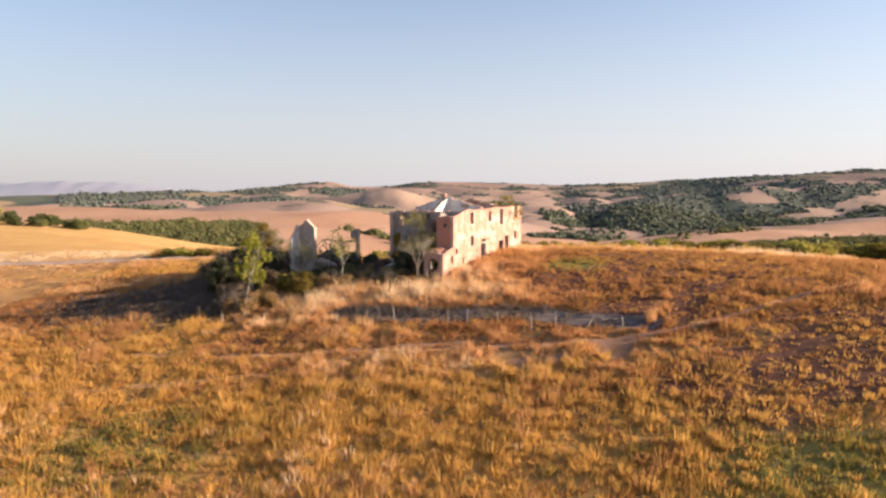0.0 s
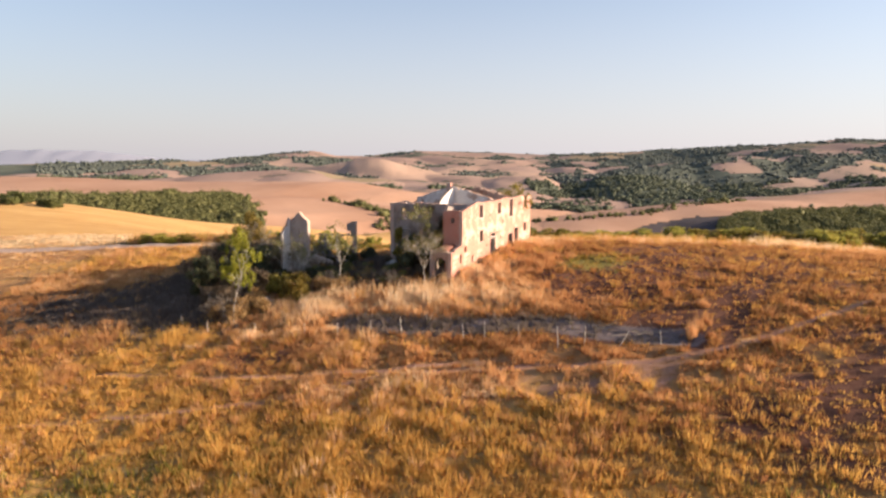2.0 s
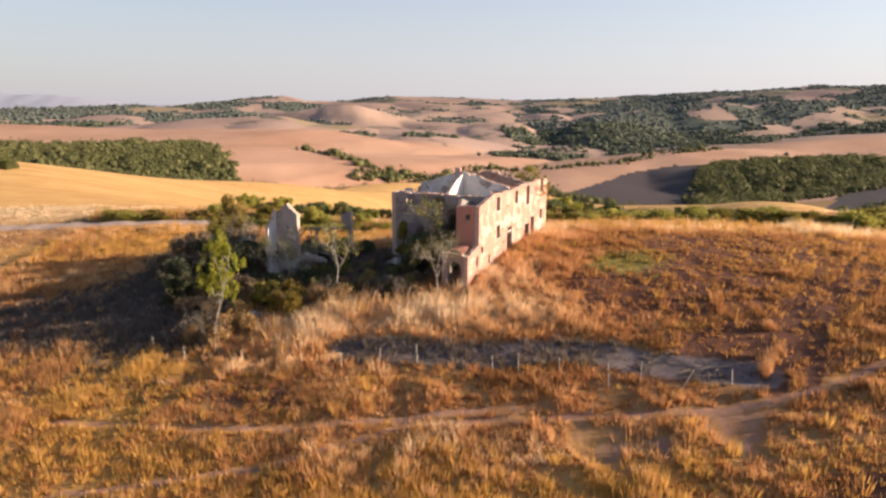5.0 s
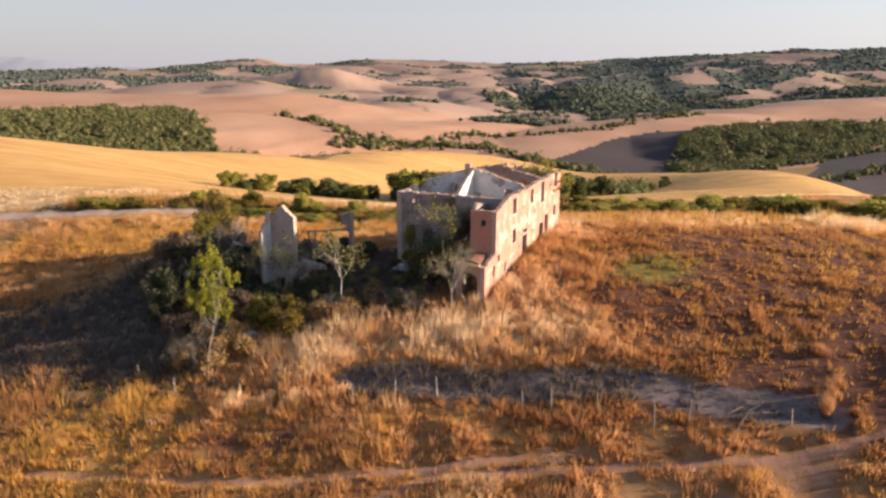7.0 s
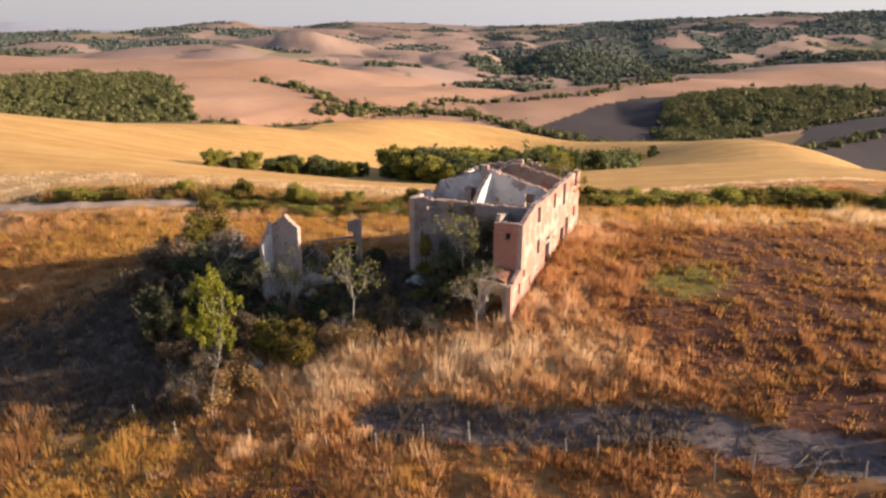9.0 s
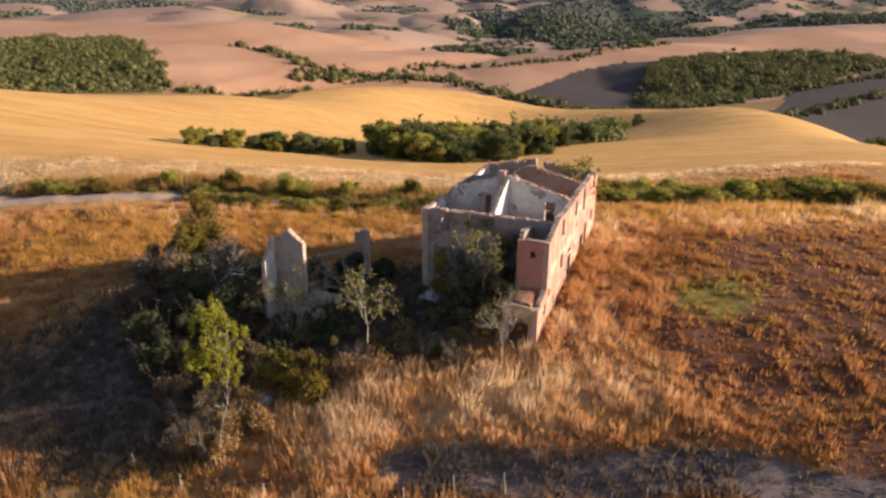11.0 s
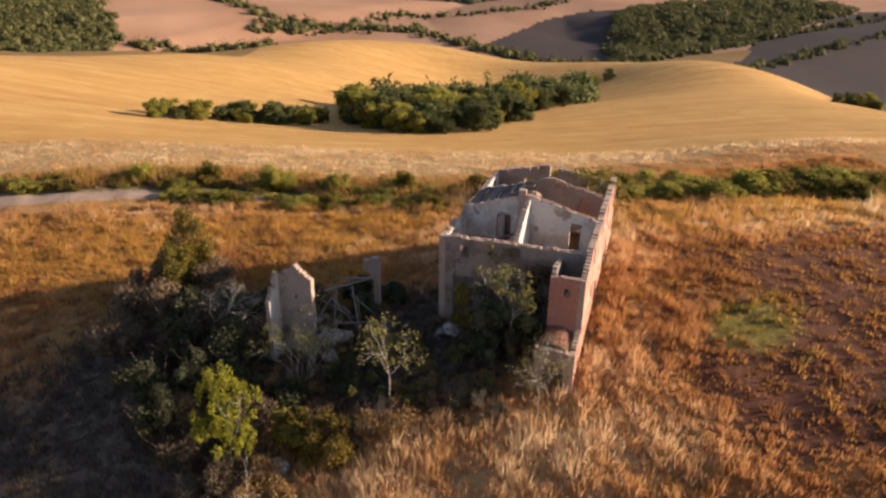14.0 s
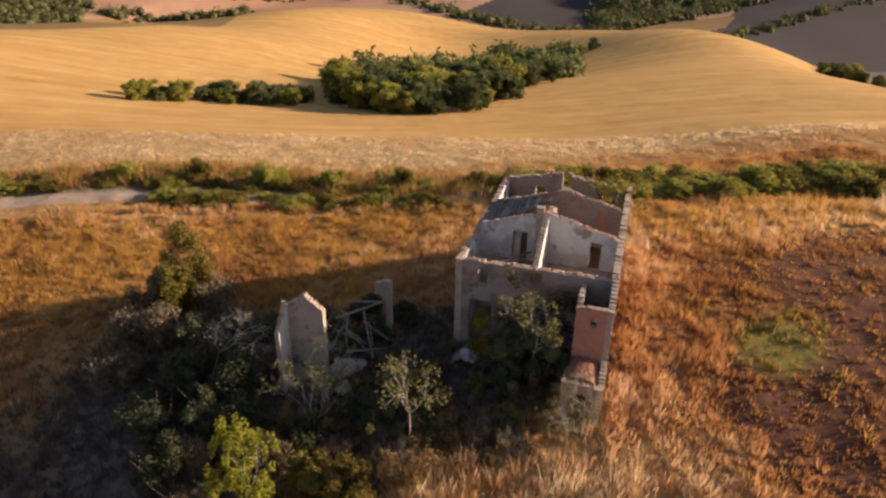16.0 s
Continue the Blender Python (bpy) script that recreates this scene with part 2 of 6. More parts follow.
# pale blue-grey base colour stands in for the air before the mountain
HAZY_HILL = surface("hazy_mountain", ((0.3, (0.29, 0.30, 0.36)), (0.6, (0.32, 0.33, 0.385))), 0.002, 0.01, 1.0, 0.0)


# ---------------------------------------------------------------- the lie of the land
SITE_RELIEF = (-1.9, -5.5, -4.9, -4.6, -4.6, -2.4, 1.0, -0.5, -0.2, 0.6, -0.1, -0.1, -1.6, -5.4, -4.0, -4.9, -0.3, 1.0, -1.4, 0.7, 5.6, 1.8, 1.7, -2.3,
               -2.1, 0.3, -5.6, 1.5, 0.1, 0.4, 0.4, 3.8, 0.2, 3.1, -2.4, 5.8)
FIELD_RELIEF = (0.1, 0.9, 5.6, 22.3, 28.1, 16.3, 2, -1.7, 0.7, 5.6, 9.5, -7, -10.3, 2.4, -9.4, -11.7, 0.9, 6.1, 11.7, 3.1, -1.9, -1.8, -17.1, -19.8,
                0.4, 2.7, 4.4, 5.1, 3.9, -0.1, 1.6, -2.7, 0.1, 0.2, 0.8, 12.6, 8.4, -14, 6.1, 7.9)
HOLLOW_RELIEF = (0.5, 1.4, 2.5, -2.9, 5.9, 1.4, -16.6, -2.6, 16.4, -3.6, 0.9, 6.7, 5.2, 4.3, 4.4, -1.3, -7.6, 4.9, -3.7, -8.6, 2.1, 5.3, -4.7, -14.8,
                 0.2, 6.6, 3.9, -6.8, -5.6, 3.4, 15.6, -4.2, -1, -8.3, -1.1, -2.7, -7.3, 5.2, 7.9, -3.6, 1.4, 2.1, 9.9, -4.3, -8.5, 12.7, -5.8, 3.6,
                 -3.6, -13.2, 5.8, 7.8, 10.7, -3.1, 7.9, -4.8)
# the ridges beyond the valley: crest line, flank slope, breadth of the crown, woods on the crown and on the flank
PINK_HILL = ((-786, 1300, -21), (-651, 1300, -23), (-559, 1300, -28), (-438, 1300, -31), (-276, 1300, -30), (-179, 1300, -30), (-79, 1260, -45), (17, 1220, -63), (100, 1180, -84), (154, 1100, -97))
LEFT_SHOULDER = ((-700, 860, -26), (-560, 900, -28), (-440, 980, -34), (-300, 960, -41), (-190, 850, -53), (-140, 800, -68), (-100, 770, -92))
WOOD_HILL = ((190, 960, -95), (246, 1000, -86), (342, 1060, -80), (423, 1010, -73), (537, 1010, -69), (700, 1060, -63), (950, 1150, -55))
NEAR_RISE = ((300, 570, -82), (337, 590, -77), (430, 650, -79), (519, 700, -76), (655, 760, -70), (900, 840, -60))
RIGHT_RISE = ((480, 800, -98), (529, 834, -92), (591, 860, -90), (674, 900, -86), (823, 950, -76), (1000, 1000, -66))
TAN_SPUR = ((237, 1040, -78), (332, 1100, -71), (432, 1150, -62), (555, 1230, -60), (688, 1300, -66), (812, 1380, -57), (979, 1450, -47), (1102, 1500, -44), (1364, 1600, -41))
BENCH = ((252, 1850, -106), (335, 1900, -105), (471, 1950, -100), (647, 2000, -89), (812, 2000, -73), (1020, 2050, -46), (1242, 2100, -40))
TAN_KNOLL = ((92, 1900, -80), (187, 1950, -51), (240, 2000, -39), (328, 2050, -36), (394, 2050, -60), (458, 2000, -95))
PALE_SLOPE = ((427, 2650, -46), (521, 2700, -20), (598, 2750, -23), (710, 2750, -48), (824, 2750, -70))
CONE = ((-298, 2200, -53), (-261, 2260, -9), (-205, 2320, 11), (-154, 2350, 11), (-65, 2350, -10), (43, 2300, -38), (189, 2250, -59))
TAN_BROW = ((-627, 1750, -36), (-506, 1780, -23), (-378, 1800, -16), (-320, 1850, -15), (-223, 1850, -38))
LEFT_WOOD = ((-1510, 2500, -11), (-1297, 2600, -6), (-1133, 2650, -2), (-979, 2700, 6), (-862, 2700, -1), (-728, 2800, 13), (-560, 2900, 18), (-445, 3000, 14))
SKY_LEFT = ((-910, 3500, 14), (-737, 3550, 38), (-577, 3550, 50), (-478, 3600, 27), (-314, 3600, 22), (-207, 3650, 36), (-66, 3650, 50), (105, 3700, 49))
SKY_MID = ((76, 3700, 46), (318, 3700, 45), (452, 3700, 40), (591, 3650, 32), (755, 3600, 35), (917, 3500, 44), (1058, 3450, 41))
SKY_RIGHT = ((877, 3400, 35), (1135, 3350, 54), (1368, 3250, 67), (1588, 3150, 75), (1690, 3050, 86), (1788, 3000, 97), (1891, 3000, 91), (2159, 2950, 101), (2586, 2900, 112))
FAR_FIELDS = ((261, 3050, 3), (371, 3050, 8), (484, 3000, -14), (650, 3100, -5), (774, 3000, -20), (907, 2950, -37), (1087, 2850, -28))
RIGHT_WOOD = ((934, 2300, -54), (1169, 2350, -30), (1294, 2400, -8), (1521, 2400, -14), (1767, 2400, -2), (2153, 2400, 13))
RIDGES = ((PINK_HILL, 0.11, 120, 0.0, 0.0), (LEFT_SHOULDER, 0.06, 90, 0.0, 0.0), (WOOD_HILL, 0.105, 60, 0.0, 0.0), (NEAR_RISE, 0.13, 25, 0.0, 0.0), (RIGHT_RISE, 0.12, 30, 0.0, 0.0), (TAN_SPUR, 0.11, 60, 0.0, 0.2), (BENCH, 0.10, 60, 0.45, 0.2), (TAN_KNOLL, 0.13, 60, 0.0, 0.8), (PALE_SLOPE, 0.13, 60, 0.1, 0.75), (CONE, 0.17, 60, 0.12, 0.2),
          (TAN_BROW, 0.10, 60, 0.0, 0.15), (LEFT_WOOD, 0.07, 60, 0.9, 0.75), (SKY_LEFT, 0.08, 60, 0.45, 0.4), (SKY_MID, 0.08, 60, 0.5, 0.45), (SKY_RIGHT, 0.10, 80, 1.0, 0.85),
          (FAR_FIELDS, 0.09, 60, 0.15, 0.6), (RIGHT_WOOD, 0.09, 80, 1.0, 0.95))


def bell(x, y, cx, cy, sx, sy, turn=0.0):
    c, s = math.cos(turn), math.sin(turn)
    dx, dy = x - cx, y - cy
    return np.exp(-0.5 * (((dx * c + dy * s) / sx) ** 2 + ((dy * c - dx * s) / sy) ** 2))


def waves(x, y, size, seed, n=5):
    """Smooth uneven swell between -1 and 1 with features of about that size."""
    r = np.random.RandomState(seed)
    out = 0.0
    for k in range(n):
        a, f, p = r.uniform(0, math.tau), math.tau / (size * r.uniform(0.6, 1.6)), r.uniform(0, math.tau)
        out = out + np.sin((x * math.cos(a) + y * math.sin(a)) * f + p + 1.3 * np.sin((x * math.sin(a) - y * math.cos(a)) * f * 0.47 + p * 2))
    return out / (n * 0.6)


def speckle(x, y, size, seed):
    """Uneven blotches of about that size without any direction, between -1 and 1."""
    table = np.random.RandomState(seed).uniform(-1, 1, (256, 256))
    x, y = np.asarray(x, float), np.asarray(y, float)
    out = 0.0
    for k, w in ((1.0, 0.6), (2.13, 0.4)):
        a, b = x * k / size + 131.7 * k, y * k / size + 57.3 * k
        i, j = np.floor(a).astype(int), np.floor(b).astype(int)
        u, v = a - i, b - j
        u, v = u * u * (3 - 2 * u), v * v * (3 - 2 * v)
        g = lambda p, q: table[p % 256, q % 256]
        out = out + w * ((g(i, j) * (1 - u) + g(i + 1, j) * u) * (1 - v) + (g(i, j + 1) * (1 - u) + g(i + 1, j + 1) * u) * v)
    return np.clip(out * 1.5, -1, 1)


def ridge_land(x, y):
    """Height of the far ridges and how wooded they are: each falls away from its crest line, the highest shows."""
    best, wood = np.full(np.broadcast(x, y).shape, -1e3), np.zeros(np.broadcast(x, y).shape)
    for k, (line, slope, crown, top_wood, flank_wood) in enumerate(RIDGES):
        total, weight, near = np.zeros(best.shape), np.zeros(best.shape), np.full(best.shape, 1e9)
        for (ax, ay, az), (bx, by, bz) in zip(line, line[1:]):
            dx, dy = bx - ax, by - ay
            t = np.clip(((x - ax) * dx + (y - ay) * dy) / (dx * dx + dy * dy), 0, 1)
            d = np.hypot(x - ax - t * dx, y - ay - t * dy)
            w = (d / 100 + 0.2) ** -6
            total, weight, near = total + w * (az + (bz - az) * t), weight + w, np.minimum(near, d)
        high = total / weight
        spur = 1 + 0.22 * waves(x, y, 800, 90 + k)
        z = high - slope * (np.hypot(near * spur, crown) - crown)
        gully = 1 - np.abs(np.sin(x / 105 + 0.9 * np.sin(y / 260 + k) + 1.7 * k + 0.4 * waves(x, y, 500, 40 + k)))
        z = z - (0 if k < 5 else 11) * gully * (1 - np.exp(-(near / 170) ** 2))          # side valleys run down the flanks
        wood = np.where(z > best, np.where(near < 130 + 60 * waves(x, y, 260, 71), top_wood, flank_wood), wood)
        best = np.maximum(best, z)
    return best, wood


def land(x, y):
    x, y = np.asarray(x, float), np.asarray(y, float)
    fall = np.clip((y - 300) / 500, 0, 1)
    z = np.asarray(-40.0 - 56 * fall * fall * (3 - 2 * fall) + 0 * x)
    spots = [(a, b) for b in range(10, 160, 28) for a in range(-70, 71, 28)]
    for (a, b), k in zip(spots, SITE_RELIEF):
        z = z + k * bell(x, y, a, b, 26, 26)
    spots = [(a, b) for b in range(60, 760, 165) for a in range(-580, 600, 165)]
    for (a, b), k in zip(spots, FIELD_RELIEF):
        z = z + k * bell(x, y, a, b, 150, 150)
    spots = [(a, b) for b in range(215, 740, 75) for a in range(-160, 370, 75)]
    for (a, b), k in zip(spots, HOLLOW_RELIEF):
        z = z + k * bell(x, y, a, b, 62, 62)
    z = z + 5 * bell(x, y, -105, 212, 45, 40)
    r = np.hypot(x, y - 90)
    mid = np.clip((r - 150) / 300, 0, 1)
    z = z + mid * (1.3 * waves(x, y, 170, 5))
    beyond = np.broadcast_to(y, z.shape) > 480
    if beyond.any():
        bx, by, bz = np.broadcast_to(x, z.shape)[beyond], np.broadcast_to(y, z.shape)[beyond], z[beyond]
        ridge = ridge_land(bx, by)[0] - 50 * np.clip((620 - by) / 120, 0, 1) * (bx < 300)
        k = np.clip(0.5 + (ridge - bz) / 16, 0, 1)          # ridges rise softly out of the valley floor
        z = np.array(z)
        z[beyond] = bz + (ridge - bz) * k + 4 * k * (1 - k)
    far = np.clip((r - 1100) / 900, 0, 1)
    z = z + far * (1.2 * waves(x, y, 300, 4) + 0.4 * waves(x, y, 95, 8))
    # bank of earth along the sunny wall, spoil bank and ditch by the fence
    z = z + 0.55 * bell(x, y, 9.5, 99, 2.2, 7.5, -0.52) - 0.25 * np.exp(-(near_line(x, y, DITCH) / 1.3) ** 2)
    close = np.clip(1 - (r - 80) / 60, 0, 1)
    return z + close * (0.10 * waves(x, y, 7, 6) + 0.06 * waves(x, y, 2.6, 7))


def near_line(x, y, pts):
    """Distance from a line through the points."""
    best = np.full(np.broadcast(x, y).shape, 1e9)
    for (ax, ay), (bx, by) in zip(pts, pts[1:]):
        dx, dy = bx - ax, by - ay
        t = np.clip(((x - ax) * dx + (y - ay) * dy) / (dx * dx + dy * dy), 0, 1)
        best = np.minimum(best, np.hypot(x - ax - t * dx, y - ay - t * dy))
    return best


TRACKS = (((-60, 58), (-33.7, 61.3), (-22, 62), (-14.3, 62.8), (-6.2, 65.5), (6.6, 64.2), (14, 63.2), (19.3, 63.4), (24.5, 64.3), (27.4, 65.6), (34.2, 68.7), (44, 73)),
          ((-33, 70.5), (-27.8, 69.3), (-17.2, 66.8), (-6, 66.3), (4, 66)),
          ((-70, 140.5), (-53, 138.9), (-13, 131.5), (-2, 125), (5, 121.4)))
DITCH = ((-11, 76.2), (-7, 75.4), (-2, 73.9), (2, 73.2), (6, 73), (10, 71.8), (13.5, 69.6), (17, 68), (19.5, 66.6))
RUTS = (((19.5, 64), (22.5, 68), (26, 74), (30.8, 80), (36.5, 87), (42.4, 93.5), (47, 100)), ((21.5, 63.5), (24.6, 67.5), (28.3, 73), (33, 79), (38.6, 86), (45, 93)))
ROAD = ((-220, 160), (-110, 147), (-70, 144.5), (-53, 143.6), (-34, 143.3), (-20, 140))
HEDGE_LINE = ((-64, 150), (-49, 148.5), (-34, 148), (-18, 143.5), (-5, 139), (10, 131), (27, 125.5), (48, 122), (70, 121), (100, 122), (150, 128))


WOODS = {
    "left_hill": ((-480, 850), (-439, 875), (-406, 930), (-345, 1020), (-282, 1040), (-240, 930), (-178, 777), (-188, 665), (-247, 685), (-287, 660), (-320, 630), (-420, 640)),
    "right_hill": ((288, 690), (330, 800), (375, 903), (427, 1001), (476, 1039), (560, 1090), (650, 1070), (760, 1040), (800, 980), (657, 895), (553, 843), (478, 791), (380, 740))}


SHADED_PLOUGH = ((286, 690), (330, 800), (375, 903), (427, 1001), (470, 1045), (403, 1051), (318, 1002), (224, 894), (185, 850), (200, 760), (250, 700))     # freshly turned clay across the valley, hillside shade darkened into its colour

SHADED_FALLOW = ((300, 520), (330, 600), (400, 660), (479, 760), (520, 815), (600, 850), (760, 960), (1100, 1000), (1100, 380), (560, 330), (400, 380))      # fallow on the near side of the wooded hill, slope shade in its dark colour


def within(x, y, corners):
    odd = np.zeros(np.broadcast(x, y).shape, bool)
    for (ax, ay), (bx, by) in zip(corners, corners[1:] + corners[:1]):
        if ay != by:
            odd ^= ((ay > y) != (by > y)) & (x < (bx - ax) * (y - ay) / (by - ay) + ax)
    return odd


def stubble_edge(x):
    return np.interp(x, (-300, -120, -63, -20, 20, 57, 100, 300), (155, 160, 185, 185, 176, 158, 150, 150))


def cover(x, y):
    """Stubble, scrub, pink ploughland, brown ley; and wear: bare track, dark bare patches, pale tall grass, green
    weeds; last, shade put into the ground colour.
    """
    r = np.hypot(x, y - 90)
    stubble = np.clip((y - stubble_edge(x)) / 6, -1, 1)
    back = np.interp(x, (-600, -245, -164, -113, -85, -58, -40, 0, 60, 120, 200, 290, 350, 420, 600), (440, 440, 385, 380, 415, 475, 590, 720, 760, 750, 740, 640, 560, 450, 330))
    ley_top = np.maximum(np.interp(x, (-420, -310, -240, -150, -60, 0), (630, 640, 690, 752, 745, 735)), back)
    stubble = np.minimum(stubble, np.clip((back - y) / 15, -1, 1))
    scrub = np.clip(1 - near_line(x, y, HEDGE_LINE) / 7, -1, 1)
    for outline in WOODS.values():
        scrub = np.where(within(x, y, outline), 1.0, scrub)
    wood = np.where(y > 900, ridge_land(x, y)[1], 0)
    scrub = np.where((y > 1100) & (wood + 0.55 * speckle(x, y, 150, 83) > 0.62), 1.0, scrub)
    pink = np.clip((y - ley_top) / 15, -1, 1)
    brown = np.clip(np.minimum((y - back) / 15, (ley_top - y) / 15), -1, 1)
    track = np.zeros(np.broadcast(x, y).shape)
    for t in TRACKS:
        track = np.maximum(track, np.clip(1.2 - near_line(x, y, t) / 0.62, 0, 1))
    track = np.maximum(track, 0.5 * bell(x, y, 9, 63.2, 13, 3.0, 0.0) + 0.25 * speckle(x, y, 1.6, 35) * bell(x, y, 9, 63.2, 14, 4))
    track = np.maximum(track, (0.6 + 0.35 * speckle(x, y, 1.6, 36)) * bell(x, y, 11, 60, 13, 4.0, 0.05))
    track = np.maximum(track, 0.4 * np.clip(2.2 - near_line(x, y, ROAD) / 1.5, 0, 1))
    dark = np.zeros_like(track)
    dark = np.maximum(dark, 0.9 * np.clip(1.7 - near_line(x, y, DITCH) / 1.7, 0, 1))
    red = np.maximum(1.25 * bell(x, y, 14.5, 84.5, 3.4, 6.5, -0.3), 1.05 * bell(x, y, 27, 98, 9, 9, 0.3))
    red = np.maximum(red, 1.0 * bell(x, y, 23, 84, 7, 8, 0.3))
    red = np.maximum(red, 0.7 * bell(x, y, 25, 88, 13, 14))
    red = np.maximum(red, 0.8 * bell(x, y, 38, 92, 12, 16, 0.3))
    red = np.maximum(red, 1.0 * bell(x, y, 31, 52, 13, 10, 0.3))
    red = np.maximum(red, 1.1 * bell(x, y, 22, 73, 9, 6, 0.3))
    red = np.maximum(red, 1.0 * bell(x, y, 40, 52, 14, 13))
    # ruts: dark soil colour also paints the shadow bands in the wheel tracks
    for t in RUTS:
        red = np.maximum(red, 1.25 * np.clip(1.3 - near_line(x, y, t) / 0.8, 0, 1))
    red = np.maximum(red, 1.2 * bell(x, y, 20, 86, 4.5, 5.5, 0.2))
    red = np.maximum(red, 1.15 * bell(x, y, 28, 91, 6, 6))
    red = np.maximum(red, 1.1 * bell(x, y, 18.5, 78.5, 4.5, 4))
    red = np.maximum(red, 1.1 * bell(x, y, 36, 102, 9, 6, 0.4))
    red = np.maximum(red, 0.6 * bell(x, y, -17, 70.5, 7, 1.6, -0.15)) + 0.42 * speckle(x, y, 4.5, 31) * (r < 90)
    pale = np.maximum(0.5 * bell(x, y, 8, 90, 3.6, 11, -0.52), 1.0 * bell(x, y, -6, 81.2, 12, 4.0, -0.05))
    pale = np.maximum(pale, 0.9 * bell(x, y, 45, 112, 30, 5))
    pale = np.maximum(pale, 0.62 * bell(x, y, -12, 134, 30, 4.5, -0.12))
    pale = np.maximum(pale, 0.6 * np.clip((y - 142) / 8, 0, 1) * (stubble < 0.2) * (y < 210))
    pale = np.maximum(pale, 0.35 * np.clip((-x - 48) / 12, 0, 1) * np.clip((y - 112) / 14, 0, 1) * (y < 210))
    green = np.maximum(bell(x, y, 17, 90, 4, 3, 0.4), 0.9 * bell(x, y, 22, 38, 9, 5))
    green = np.maximum(green, 0.72 * bell(x, y, -24, 49, 9, 7))
    green = np.maximum(green, 0.7 * bell(x, y, -5, 34, 6, 3))
    shaded_fields = within(x, y, SHADED_PLOUGH) | within(x, y, SHADED_FALLOW)
    pink, brown, stubble, dark = np.where(shaded_fields, -1, pink), np.where(shaded_fields, -1, brown), np.where(shaded_fields, -1, stubble), np.where(shaded_fields, 1, dark)
    # shade of thicket, slope and yard, darkened into the ground colour
    ground_shade = np.maximum(bell(x, y, -30, 94, 8, 13, 0.1), 0.75 * bell(x, y, -40, 91, 12, 8))
    ground_shade = np.maximum(ground_shade, 1.0 * bell(x, y, -10.5, 94.5, 9.5, 6.2, 0.2))
    lane = np.clip(1.8 - near_line(x, y, ROAD) / 2.1, 0, 1)
    gold = np.maximum(bell(x, y, -32, 66, 14, 11, 0.1), bell(x, y, -30, 77.5, 9, 2.6, -0.1))
    gold = np.maximum(gold, 0.85 * np.clip((66 - y) / 8, 0, 1) * (r < 140))
    gold = np.maximum(gold, 0.9 * bell(x, y, -8, 128, 26, 9))
    gold = np.maximum(gold, 0.85 * bell(x, y, -36, 124, 30, 11))
    gold = np.maximum(gold, 0.75 * bell(x, y, 40, 114, 26, 6))
    gold = np.maximum(gold, 0.3 * bell(x, y, 36, 54, 15, 12)) + 0.34 * speckle(x, y, 8, 32) * (r < 120)
    return stubble, scrub, pink, brown, track, dark, pale, green, red, lane, gold, ground_shade


def spread(lo, hi, fine_lo, fine_hi, step, growth, behind):
    """Grid lines: even steps in the middle stretch, then wider and wider."""
    mid = list(np.arange(fine_lo, fine_hi + 1e-6, step))
    up, d = [mid[-1]], step
    while up[-1] < hi:
        d *= growth
        up.append(up[-1] + d)
    dn, d = [mid[0]], step
    while dn[-1] > lo:
        d *= behind
        dn.append(dn[-1] - d)
    return np.array(dn[:0:-1] + mid + up[1:])


